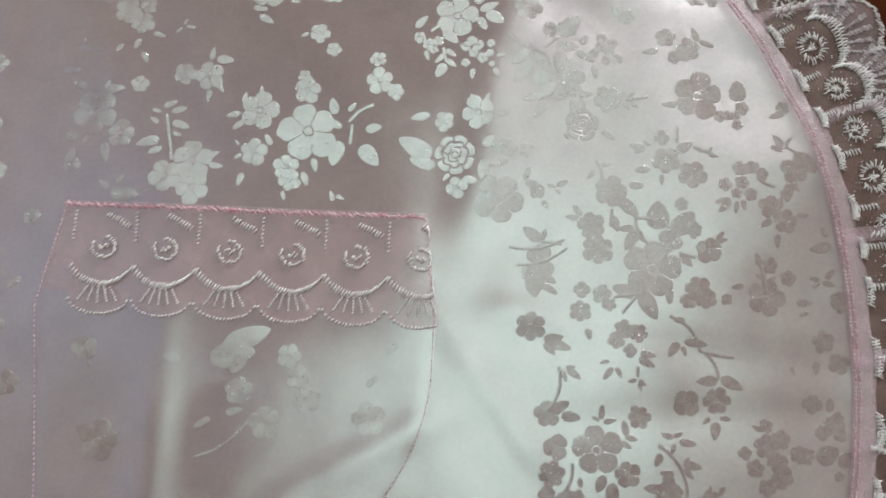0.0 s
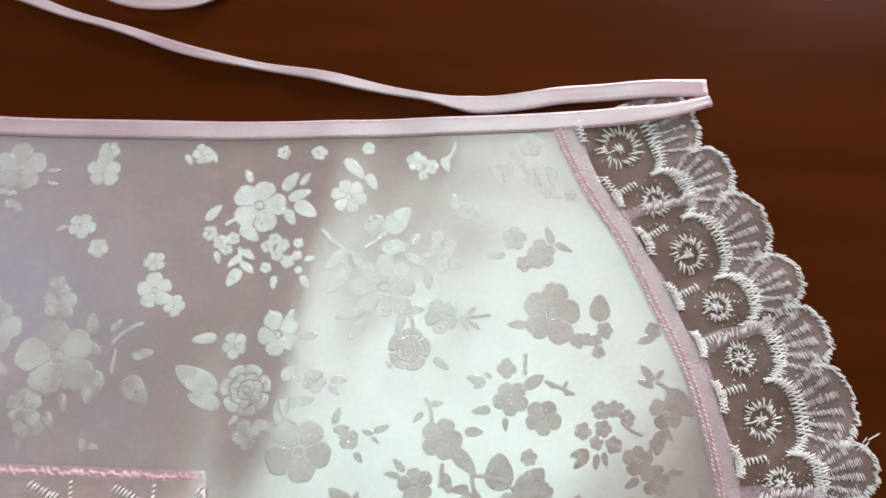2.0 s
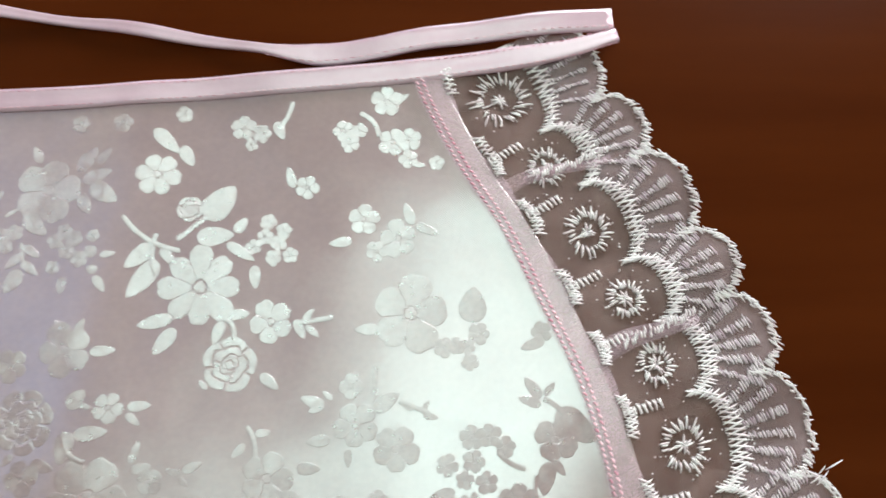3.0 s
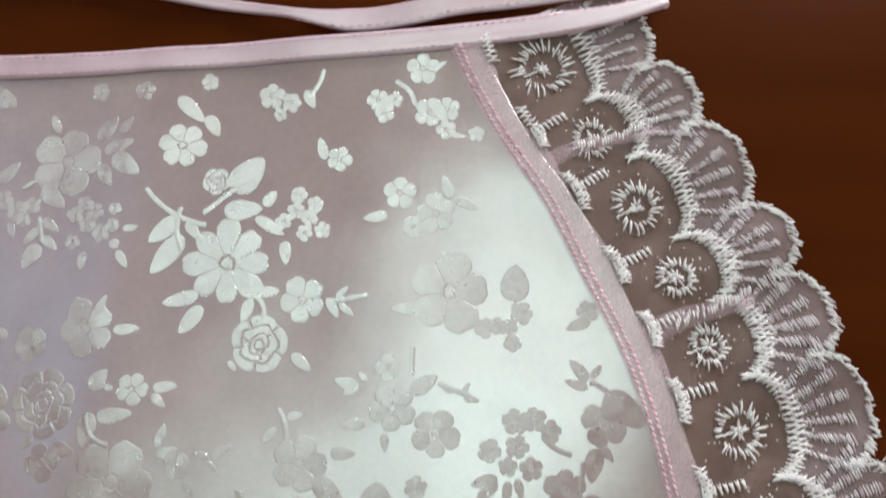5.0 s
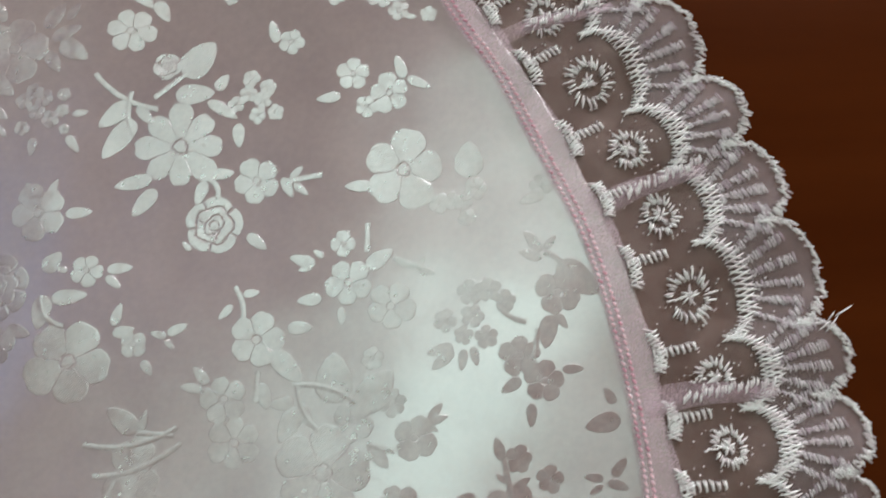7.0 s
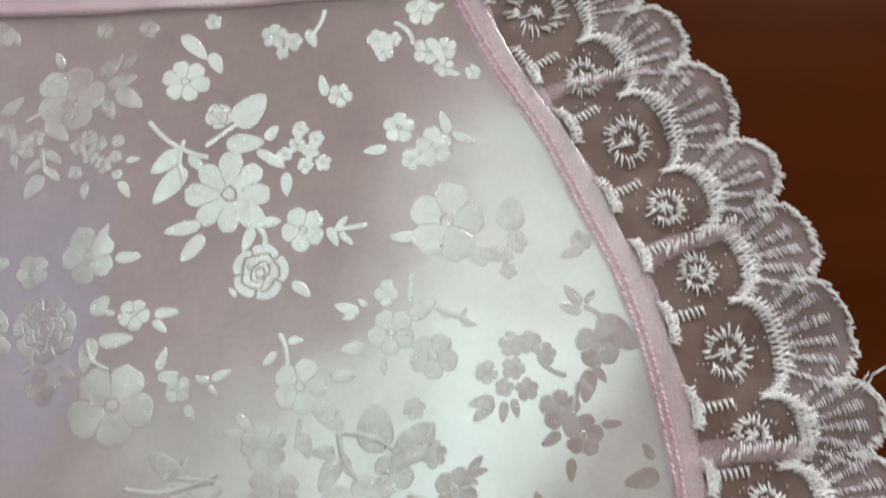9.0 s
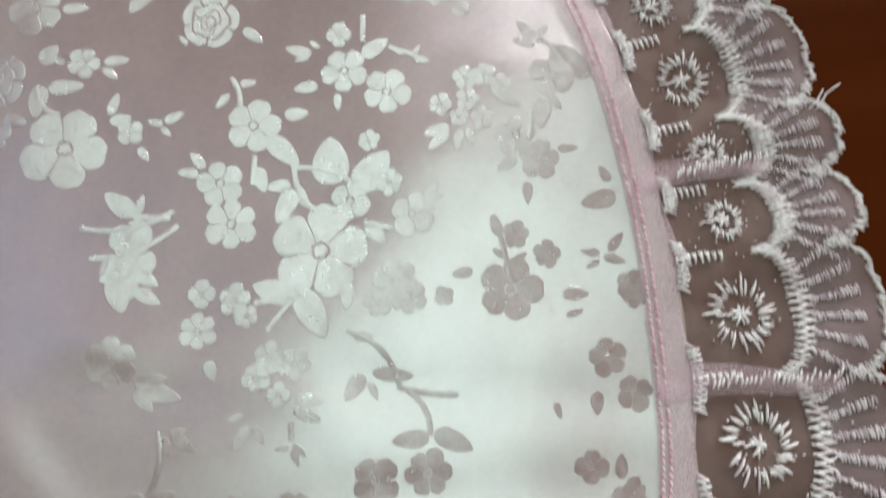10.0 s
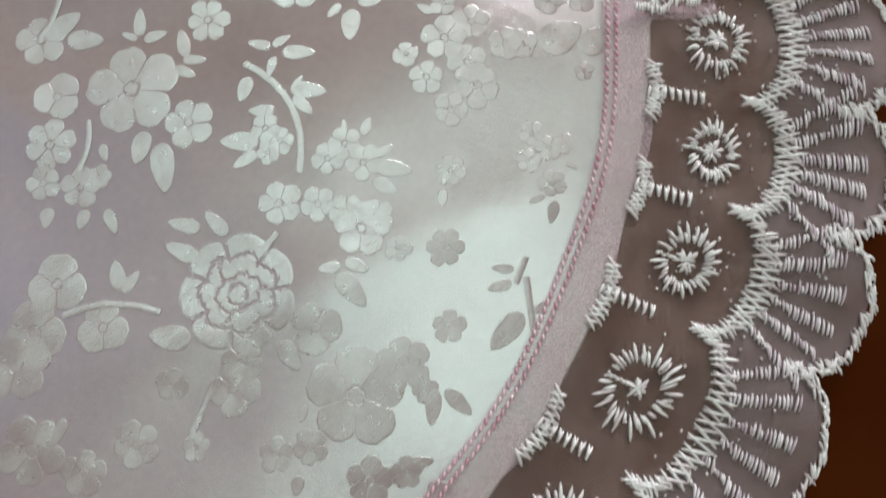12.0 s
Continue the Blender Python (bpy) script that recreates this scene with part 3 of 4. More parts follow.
verts, faces, cols, rws = [], [], 90, 80
for b in range(rws + 1):
    v = 0.19 * b / rws
    for a in range(cols + 1):
        u = a / cols
        x, y = pocket_x(u, v), POCKET_TOP - v
        edge = min(u, 1 - u) * 0.216
        verts.append(on_cloth(x, y, 0.0006 * min(edge / 0.006, 1) + 0.0002))
for b in range(rws):
    for a in range(cols):
        k = b * (cols + 1) + a
        faces.append((k, k + cols + 1, k + cols + 2, k + 1))
pocket = raw("pocket", verts, faces, GROUND, apron, "satin patch pocket with a lace top edge")
for side, inset in ((0, 0.0012), (1, -0.0012)):
    rows = []
    for i in range(70):
        v = 0.19 * i / 70
        rows.append((on_cloth(pocket_x(side, v) + inset, POCKET_TOP - v, 0.0012), on_cloth(pocket_x(side, v + 0.0018) + inset, POCKET_TOP - v - 0.0018, 0.0012)))
    verts, faces = [], []
    stitches(rows, verts, faces, 0.0003)
    raw("pocket_stitching", verts, faces, PINK_THREAD, pocket)

POCKET_SPOTS = [-0.1785, -0.1427, -0.107, -0.0715, -0.0360, -0.0005]
bits = {k: [] for k in ("rosette", "scallop_arc", "fan", "bar_stitch", "picot_edge")}
verts, faces = [], []
for i, x in enumerate(POCKET_SPOTS):
    low = x - 0.01785 if i else POCKET_LEFT - 0.012
    high = x + 0.01785 if i < 5 else POCKET_RIGHT + 0.008
    mid = x

    def place(u, v, mid=mid):
        q = min(max(mid + u, pocket_x(0, v)), pocket_x(1, v))
        return on_cloth(q, POCKET_TOP - v, 0.0019)

    pocket_unit(place, 0.0357, 0.064, bits)
    start = len(verts)
    for a in range(21):
        t = low + (high - low) * a / 20
        reach = edge_depth(t - mid, 0.0357, 0.064)
        for b in range(13):
            v = reach * b / 12
            verts.append(on_cloth(min(max(t, pocket_x(0, v)), pocket_x(1, v)), POCKET_TOP - v, 0.0011))
    for a in range(20):
        for b in range(12):
            k = start + a * 13 + b
            faces.append((k, k + 1, k + 14, k + 13))
raw("pocket_net", verts, faces, POCKET_NET, pocket, "pink net lace across the pocket's mouth")
for kind, lots in bits.items():
    for lot in lots:
        verts, faces = [], []
        stitches(lot, verts, faces, 0.00055)
        raw(kind, verts, faces, THREAD, pocket)
rows = []
for i in range(170):
    x = POCKET_LEFT + 0.2035 * i / 170
    rows.append((on_cloth(x, POCKET_TOP - 0.0015 + rng.uniform(-0.001, 0.001), 0.0021), on_cloth(x + 0.0022, POCKET_TOP - 0.0035 + rng.uniform(-0.001, 0.001), 0.0021)))
verts, faces = [], []
stitches(rows, verts, faces, 0.0004)
raw("top_stitching", verts, faces, PINK_THREAD, pocket)

# ---- woven flowers ----
wobble = random.Random(3)


def on_pocket(x, y):
    v = POCKET_TOP - y
    return 0 < v < 0.19 and pocket_x(0, v) < x < pocket_x(1, v)


def woven(name, outlines):
    """One motif: low cushions, each from a closed outline of places, lying on the cloth."""
    x, y = outlines[0][0]
    up = (0.0008 if on_pocket(x, y) else 0.0) + wobble.uniform(0, 0.00005)
    verts, faces = [], []
    for outline in outlines:
        n = len(outline)
        if sum(a[0] * b[1] - b[0] * a[1] for a, b in zip(outline, outline[1:] + outline[:1])) < 0:
            outline = outline[::-1]
        cx, cy = sum(p[0] for p in outline) / n, sum(p[1] for p in outline) / n
        s = len(verts)
        for f, h in ((1.0, 0.00002), (0.96, 0.00008), (0.90, 0.00009)):
            verts += [on_cloth(cx + (px - cx) * f, cy + (py - cy) * f, h + up) for px, py in outline]
        verts.append(on_cloth(cx, cy, 0.00009 + up))
        for k in range(n):
            k2 = (k + 1) % n
            for r in range(2):
                faces.append((s + r * n + k, s + r * n + k2, s + (r + 1) * n + k2, s + (r + 1) * n + k))
            faces.append((s + 2 * n + k, s + 2 * n + k2, s + 3 * n))
    return raw(name, verts, faces, MOTIF, panel, smooth=False)


def embossed(name, x, y, reach, height, angles, shares):
    """One motif as a single low relief round its middle; where height() falls below the cloth, the ground shows as a drawn line."""
    up = (0.0008 if on_pocket(x, y) else 0.0) + wobble.uniform(0, 0.00004)
    verts, faces, n = [on_cloth(x, y, up + height(0.0, 0.0))], [], len(angles)
    for f in shares:
        for a in angles:
            d = reach(a) * f
            verts.append(on_cloth(x + d * math.cos(a), y + d * math.sin(a), up + (0.00002 if f == 1.0 else height(f, a))))
    faces += [(0, 1 + k, 1 + (k + 1) % n) for k in range(n)]
    for r in range(len(shares) - 1):
        for k in range(n):
            i, j = 1 + r * n + k, 1 + r * n + (k + 1) % n
            faces.append((i, i + n, j + n, j))
    return raw(name, verts, faces, MOTIF, panel, smooth=False)


def flower(x, y, r, petals=5):
    """A blossom of rounded petals, parted by fine lines, round a small eye."""
    turn = wobble.uniform(0, 6.28)
    size = [wobble.uniform(0.90, 1.05) for _ in range(petals)]
    step = 2 * math.pi / petals
    angles = [turn + step * (i + u) for i in range(petals) for u in (0.0, 0.024, 0.08, 0.2, 0.35, 0.5, 0.65, 0.8, 0.92, 0.976)]

    def reach(a):
        u = (a - turn) / step
        v = abs(math.sin(math.pi * (u % 1)))
        return 1.07 * r * size[int(u) % petals] * (0.66 + 0.36 * v ** 0.55 - 0.05 * max(1 - abs(u % 1 - 0.5) / 0.14, 0))

    def height(f, a):
        u = (a - turn) / step % 1
        if 0.15 < f < 0.20 or f > 0.2 and min(u, 1 - u) < 0.012:
            return -0.00008
        return 0.00008

    return embossed("woven_flower", x, y, reach, height, angles, (0.10, 0.145, 0.175, 0.215, 0.4, 0.7, 0.9, 0.96, 1.0))


def leaf(x0, y0, x1, y1, fat=0.50):
    dx, dy = (x1 - x0) * 1.05, (y1 - y0) * 1.05
    x0, y0 = x0 - 0.02 * dx, y0 - 0.02 * dy
    out = []
    for i in range(18):
        t = 2 * math.pi * i / 18
        along = 0.5 - 0.5 * math.cos(t)
        wide = 0.5 * fat * math.sin(t) * (1.15 - 0.55 * along) * (1 if along < 0.9 else 0.75)
        out.append((x0 + dx * along - dy * wide, y0 + dy * along + dx * wide))
    return woven("woven_leaf", [out])


def stem(x0, y0, x1, y1, bend=0.0, thick=0.0009):
    dx, dy = x1 - x0, y1 - y0
    mid = []
    for i in range(9):
        u = i / 8
        b = 4 * bend * u * (1 - u)
        mid.append((x0 + dx * u - dy * b, y0 + dy * u + dx * b))
    left, right = [], []
    for i, (px, py) in enumerate(mid):
        qx, qy = mid[min(i + 1, 8)]
        ox, oy = mid[max(i - 1, 0)]
        l = math.hypot(qx - ox, qy - oy)
        nx, ny = -(qy - oy) / l * thick, (qx - ox) / l * thick
        left.append((px + nx, py + ny))
        right.append((px - nx, py - ny))
    up = 0.0008 if on_pocket(x0, y0) else 0.0
    verts = [on_cloth(*p, 0.00012 + up) for p in left] + [on_cloth(*p, 0.00026 + up) for p in mid] + [on_cloth(*p, 0.00012 + up) for p in right]
    faces = [(k + r * 9, k + 1 + r * 9, k + 10 + r * 9, k + 9 + r * 9)[::-1] for r in range(2) for k in range(8)]
    return raw("woven_stem", verts, faces, MOTIF, panel)


def rose(x, y, r):
    """An open rose: broad scalloped petals round a heart of curled ones, drawn by fine lines."""
    turn = wobble.uniform(0, 6.28)
    outer = 7 if r > 0.01 else 5
    angles = [turn + 2 * math.pi * i / 84 for i in range(84)]

    def reach(a):
        return r * (0.84 + 0.17 * abs(math.sin(0.5 * outer * (a - turn))) ** 0.5)

    def height(f, a):
        b = a - turn
        swirl = 0.34 + 0.05 * math.sin(2 * b)
        ring = 0.66 + 0.04 * math.sin(outer * b)
        line = abs(f - ring) < 0.022 or abs(f - swirl) < 0.020 or abs(f - 0.17 - 0.02 * math.sin(b)) < 0.018
        line = line or f > ring and abs(math.sin(0.5 * outer * b)) < 0.09 or swirl < f < ring and abs(math.sin(1.5 * (b + f))) < 0.05
        return -0.00008 if line else 0.00008

    return embossed("woven_rose", x, y, reach, height, angles, tuple(0.04 + 0.04 * k for k in range(24)) + (1.0,))


def spray(x, y, r):
    """A loose cluster of tiny blossoms."""
    for i in range(7):
        a, d = i * 2.4, r * math.sqrt((i + 0.3) / 7)
        flower(x + d * math.cos(a), y + d * math.sin(a), r * 0.34)


# -- woven motifs --
leaf(0.1960, 0.0461, 0.1906, 0.0527); leaf(0.1973, 0.0469, 0.2008, 0.0512); leaf(0.1959, 0.0437, 0.1887, 0.0459); stem(0.1969, 0.0456, 0.2041, 0.0398, 0.1); leaf(0.2014, 0.0417, 0.2139, 0.0322, 0.65)
flower(0.1304, 0.0488, 0.0045, 4); leaf(0.1211, 0.0422, 0.1126, 0.0448); leaf(0.1202, 0.0413, 0.1155, 0.0402); leaf(0.1239, 0.0445, 0.1204, 0.0470); stem(0.1385, 0.0462, 0.1385, 0.0558, 0); leaf(0.1385, 0.0411, 0.1468, 0.0467, 0.6); flower(0.1324, 0.0359, 0.0075); flower(0.1464, 0.0282, 0.0078); leaf(0.1300, 0.0280, 0.1304, 0.0221); leaf(0.1235, 0.0309, 0.1155, 0.0300, 0.55); leaf(0.1520, 0.0413, 0.1479, 0.0444); leaf(0.1557, 0.0413, 0.1576, 0.0447); leaf(0.1557, 0.0398, 0.1609, 0.0388); stem(0.1473, 0.0442, 0.1576, 0.0403, 0)
flower(0.1404, 0.0114, 0.0037, 6); stem(0.0944, 0.0348, 0.0977, 0.0246, 0.1); leaf(0.0975, 0.0325, 0.1027, 0.0330, 0.6); leaf(0.0939, 0.0288, 0.0897, 0.0243); flower(0.1024, 0.0176, 0.0089); leaf(0.1127, 0.0213, 0.1206, 0.0214, 0.6)
stem(0.1032, 0.0075, 0.1026, -0.0024, 0); leaf(0.1077, 0.0135, 0.1174, 0.0041, 0.55); leaf(0.1039, 0.0035, 0.1067, -0.0047, 0.6); flower(0.0921, -0.0014, 0.0073); leaf(0.0868, 0.0035, 0.0820, 0.0090); leaf(0.0850, 0.0017, 0.0780, 0.0027); flower(0.0962, -0.0151, 0.0083, 6); stem(0.1162, 0.0029, 0.1235, -0.0114, -0.12); stem(0.1152, 0.0029, 0.1354, -0.0026, 0.1); leaf(0.1150, -0.0025, 0.1073, -0.0033, 0.6); leaf(0.1163, -0.0043, 0.1109, -0.0148, 0.6); leaf(0.1172, -0.0034, 0.1204, -0.0100, 0.55); leaf(0.1281, -0.0026, 0.1279, 0.0128, 0.85); leaf(0.1368, -0.0044, 0.1467, 0.0072, 0.75); flower(0.1345, -0.0083, 0.0069, 4); flower(0.1472, -0.0027, 0.0044, 6); leaf(0.1589, -0.0078, 0.1629, -0.0028); leaf(0.1592, -0.0087, 0.1647, -0.0068); leaf(0.1585, -0.0092, 0.1617, -0.0117); flower(0.1543, -0.0134, 0.0068, 4); stem(0.1390, -0.0154, 0.1480, -0.0177, 0); leaf(0.1399, -0.0159, 0.1457, -0.0224, 0.6); flower(0.1251, -0.0245, 0.0147); leaf(0.1173, -0.0387, 0.1039, -0.0352, 0.6); flower(0.1488, -0.0349, 0.0071, 6); flower(0.1435, -0.0412, 0.0044)
flower(0.1639, 0.0234, 0.0039); flower(0.1724, 0.0326, 0.0043); flower(0.1783, 0.0335, 0.0041); flower(0.1837, 0.0297, 0.0037); flower(0.1731, 0.0248, 0.0039); flower(0.1776, 0.0183, 0.0038); flower(0.1699, 0.0188, 0.0031); leaf(0.1665, 0.0152, 0.1584, 0.0129); leaf(0.1665, 0.0139, 0.1600, 0.0079); leaf(0.1701, 0.0142, 0.1693, 0.0075); leaf(0.1729, 0.0151, 0.1744, 0.0091); stem(0.1815, 0.0279, 0.1905, 0.0228, -0.1)
flower(0.2010, 0.0323, 0.0074, 4); leaf(0.1983, 0.0249, 0.1964, 0.0145, 0.6); leaf(0.1998, 0.0259, 0.2036, 0.0208); stem(0.1941, 0.0208, 0.1930, 0.0113, 0); flower(0.1883, 0.0122, 0.0066); flower(0.1959, 0.0040, 0.0065); leaf(0.2018, 0.0076, 0.2085, 0.0079); leaf(0.1881, 0.0046, 0.1822, 0.0006, 0.6); leaf(0.1915, -0.0031, 0.1915, -0.0105)
leaf(0.2184, -0.0033, 0.2151, 0.0017, 0.6); leaf(0.2199, -0.0082, 0.2087, -0.0106, 0.6); stem(0.1859, -0.0360, 0.1823, -0.0205, 0); leaf(0.1819, -0.0205, 0.1800, -0.0136, 0.55); leaf(0.1845, -0.0240, 0.1895, -0.0185); leaf(0.1832, -0.0274, 0.1797, -0.0248); leaf(0.1856, -0.0295, 0.1906, -0.0261); flower(0.1968, -0.0267, 0.0044); flower(0.1850, -0.0377, 0.0098); leaf(0.1731, -0.0317, 0.1667, -0.0328, 0.6); leaf(0.2016, -0.0394, 0.2098, -0.0395, 0.55); flower(0.1642, -0.0393, 0.0032, 4); leaf(0.2140, -0.0268, 0.2080, -0.0259); leaf(0.2138, -0.0290, 0.2095, -0.0313); leaf(0.2172, -0.0259, 0.2214, -0.0204, 0.55); leaf(0.2153, -0.0276, 0.2219, -0.0297); flower(0.2243, -0.0404, 0.0042)
leaf(0.0324, 0.0322, 0.0310, 0.0216, 0.65); stem(0.0311, 0.0322, 0.0395, 0.0222, -0.2); leaf(0.0349, 0.0312, 0.0460, 0.0326); flower(0.0415, 0.0108, 0.0141); leaf(0.0206, 0.0217, 0.0285, 0.0197, 0.6); leaf(0.0553, 0.0223, 0.0575, 0.0295); leaf(0.0554, 0.0198, 0.0621, 0.0213, 0.6); flower(0.0622, 0.0161, 0.0045, 4); leaf(0.0652, 0.0109, 0.0684, 0.0065, 0.6); leaf(0.0726, 0.0188, 0.0673, 0.0201); leaf(0.0731, 0.0197, 0.0795, 0.0226); leaf(0.0723, 0.0175, 0.0754, 0.0147)
rose(0.0157, 0.0352, 0.0114); leaf(0.0318, 0.0404, 0.0367, 0.0464, 0.8); flower(0.0456, 0.0406, 0.0053); leaf(0.0522, 0.0409, 0.0602, 0.0416); leaf(0.0520, 0.0386, 0.0568, 0.0348); leaf(0.0394, 0.0403, 0.0351, 0.0417); leaf(0.0646, -0.0114, 0.0550, -0.0044, 0.6); leaf(0.0659, -0.0110, 0.0672, -0.0048); stem(0.0646, -0.0119, 0.0765, -0.0129, 0); stem(0.0513, -0.0253, 0.0790, -0.0150, -0.1); stem(0.0582, -0.0267, 0.0554, -0.0328, 0); flower(0.0654, -0.0259, 0.0072, 3); leaf(0.0599, -0.0311, 0.0628, -0.0425, 0.75); leaf(0.0663, -0.0357, 0.0746, -0.0402); flower(0.0173, 0.0165, 0.0060, 4); leaf(0.0129, 0.0240, 0.0095, 0.0203, 0.6)
leaf(0.1189, -0.0373, 0.1269, -0.0514, 0.6); leaf(0.1338, -0.0353, 0.1337, -0.0431, 0.6); stem(0.1047, -0.0407, 0.1192, -0.0381, 0); stem(0.1088, -0.0492, 0.1163, -0.0397, 0); flower(0.0875, -0.0373, 0.0043, 4); flower(0.0982, -0.0395, 0.0055); flower(0.1023, -0.0447, 0.0039); flower(0.1097, -0.0574, 0.0048); flower(0.1058, -0.0637, 0.0045); flower(0.1177, -0.0594, 0.0051); flower(0.1130, -0.0685, 0.0038, 4); leaf(0.1185, -0.0698, 0.1266, -0.0710); leaf(0.1177, -0.0725, 0.1259, -0.0768); flower(0.1530, -0.0391, 0.0057, 6)
stem(0.1337, -0.0496, 0.1500, -0.0674, 0.15); leaf(0.1360, -0.0514, 0.1419, -0.0514, 0.6); leaf(0.1418, -0.0625, 0.1540, -0.0640, 0.4); leaf(0.1386, -0.0633, 0.1332, -0.0708, 0.6); leaf(0.1406, -0.0653, 0.1429, -0.0705); stem(0.1492, -0.0670, 0.1679, -0.0698, -0.04); stem(0.1523, -0.0683, 0.1590, -0.0819, 0.15); leaf(0.1585, -0.0822, 0.1476, -0.0830, 0.55); leaf(0.1605, -0.0807, 0.1716, -0.0859, 0.55)
flower(0.1425, -0.0943, 0.0071, 4); flower(0.1582, -0.0926, 0.0070, 6); leaf(0.1549, -0.1016, 0.1512, -0.1048, 0.6); leaf(0.1599, -0.1011, 0.1658, -0.1020, 0.55); leaf(0.1579, -0.1035, 0.1569, -0.1124, 0.65)
leaf(0.1023, -0.0747, 0.0972, -0.0760); leaf(0.1039, -0.0779, 0.0994, -0.0843); leaf(0.1059, -0.0777, 0.1087, -0.0831); stem(0.1170, -0.0769, 0.1171, -0.0824, 0); leaf(0.1165, -0.0839, 0.1121, -0.0848, 0.55); leaf(0.1175, -0.0850, 0.1193, -0.0895); leaf(0.1178, -0.0835, 0.1215, -0.0868); flower(0.0867, -0.0489, 0.0058, 6); leaf(0.0904, -0.0581, 0.0925, -0.0640, 0.7)
flower(0.0605, -0.0582, 0.0078, 6); leaf(0.0678, -0.0647, 0.0780, -0.0631); leaf(0.0685, -0.0659, 0.0822, -0.0693, 0.45); leaf(0.0679, -0.0670, 0.0740, -0.0729); stem(0.0758, -0.0790, 0.0699, -0.1028, 0.14); leaf(0.0775, -0.0806, 0.0801, -0.0865); leaf(0.0807, -0.0800, 0.0874, -0.0847); leaf(0.0798, -0.0792, 0.0849, -0.0786); flower(0.0638, -0.0198, 0.0070, 3); leaf(0.0581, -0.0243, 0.0657, -0.0382, 0.8); leaf(0.0659, -0.0299, 0.0735, -0.0344, 0.55); stem(0.0476, -0.0155, 0.0776, -0.0102, -0.1)
flower(0.2077, -0.0920, 0.0051, 4); leaf(0.2168, -0.0954, 0.2170, -0.0883, 0.6); flower(0.2203, -0.0983, 0.0036, 3); flower(0.2148, -0.0594, 0.0061); leaf(0.2109, -0.0699, 0.2106, -0.0768, 0.65); flower(0.2224, -0.0708, 0.0058, 4); flower(0.1873, -0.0201, 0.0042); leaf(0.2025, -0.0462, 0.2078, -0.0445); flower(0.2234, -0.0371, 0.0047); leaf(0.1978, -0.0728, 0.1991, -0.0775)
flower(0.1827, -0.1146, 0.0063); flower(0.1883, -0.1221, 0.0053); flower(0.1771, -0.1253, 0.0047); flower(0.1832, -0.1042, 0.0039, 4); flower(0.1904, -0.1105, 0.0051); flower(0.1989, -0.1174, 0.0047)
flower(0.0961, -0.1206, 0.0129); leaf(0.0999, -0.1332, 0.0970, -0.1417, 0.65); leaf(0.1041, -0.1368, 0.1048, -0.1501, 0.55); flower(0.1120, -0.1318, 0.0067); leaf(0.1116, -0.1128, 0.1102, -0.1048); leaf(0.1109, -0.1135, 0.1173, -0.1145); leaf(0.1085, -0.1157, 0.1141, -0.1189); leaf(0.0986, -0.1051, 0.0990, -0.0975); leaf(0.0998, -0.1065, 0.1064, -0.1050); leaf(0.0978, -0.1059, 0.0936, -0.1039); flower(0.1180, -0.1028, 0.0059, 6)
leaf(0.0736, -0.1018, 0.0817, -0.0970, 0.65); leaf(0.0780, -0.1042, 0.0880, -0.1051, 0.6); flower(0.0705, -0.1036, 0.0069); flower(0.0753, -0.1205, 0.0065, 3); stem(0.0838, -0.1281, 0.0808, -0.1416, 0.1); flower(0.0732, -0.1342, 0.0071, 6); leaf(0.0877, -0.1353, 0.0887, -0.1402, 0.6); leaf(0.0828, -0.1529, 0.0810, -0.1582, 0.7); leaf(0.0723, -0.1514, 0.0717, -0.1568, 0.8); flower(0.0710, -0.1446, 0.0049); flower(0.0813, -0.1468, 0.0055); leaf(0.0884, -0.1533, 0.0909, -0.1601); flower(0.0869, -0.1443, 0.0033)
stem(0.1280, -0.1166, 0.1412, -0.1483, 0.18); leaf(0.1291, -0.1209, 0.1264, -0.1272, 0.65); leaf(0.1352, -0.1125, 0.1291, -0.1105); leaf(0.1358, -0.1121, 0.1408, -0.1095); leaf(0.1361, -0.1156, 0.1344, -0.1209); leaf(0.1385, -0.1143, 0.1473, -0.1151); leaf(0.1411, -0.1245, 0.1437, -0.1216); leaf(0.1403, -0.1249, 0.1498, -0.1267); leaf(0.1410, -0.1272, 0.1456, -0.1325); leaf(0.1356, -0.1306, 0.1285, -0.1302); leaf(0.1307, -0.1389, 0.1204, -0.1378, 0.55); leaf(0.1302, -0.1418, 0.1235, -0.1451); flower(0.1328, -0.1354, 0.0041); flower(0.1367, -0.1393, 0.0038); flower(0.1332, -0.1421, 0.0033)
flower(0.1539, -0.1415, 0.0048); flower(0.1492, -0.1452, 0.0045); flower(0.1584, -0.1470, 0.0050); leaf(0.1541, -0.1374, 0.1539, -0.1348, 0.6); leaf(0.1588, -0.1395, 0.1611, -0.1349, 0.6); leaf(0.1614, -0.1457, 0.1663, -0.1432); leaf(0.1617, -0.1484, 0.1709, -0.1506); leaf(0.1607, -0.1520, 0.1667, -0.1558, 0.55); flower(0.1354, -0.1560, 0.0059); flower(0.1457, -0.1572, 0.0047); flower(0.1529, -0.1598, 0.0050); flower(0.1609, -0.1618, 0.0044)
flower(0.2185, -0.1024, 0.0057); flower(0.2118, -0.1061, 0.0039, 4); flower(0.2208, -0.1068, 0.0036, 4); flower(0.2035, -0.1434, 0.0034); flower(0.2018, -0.1507, 0.0034); flower(0.2075, -0.1477, 0.0035); flower(0.2115, -0.1470, 0.0029); flower(0.2073, -0.1572, 0.0038); leaf(0.2076, -0.1621, 0.2058, -0.1677, 0.55); leaf(0.2049, -0.1604, 0.2008, -0.1618); leaf(0.2115, -0.1521, 0.2141, -0.1541)
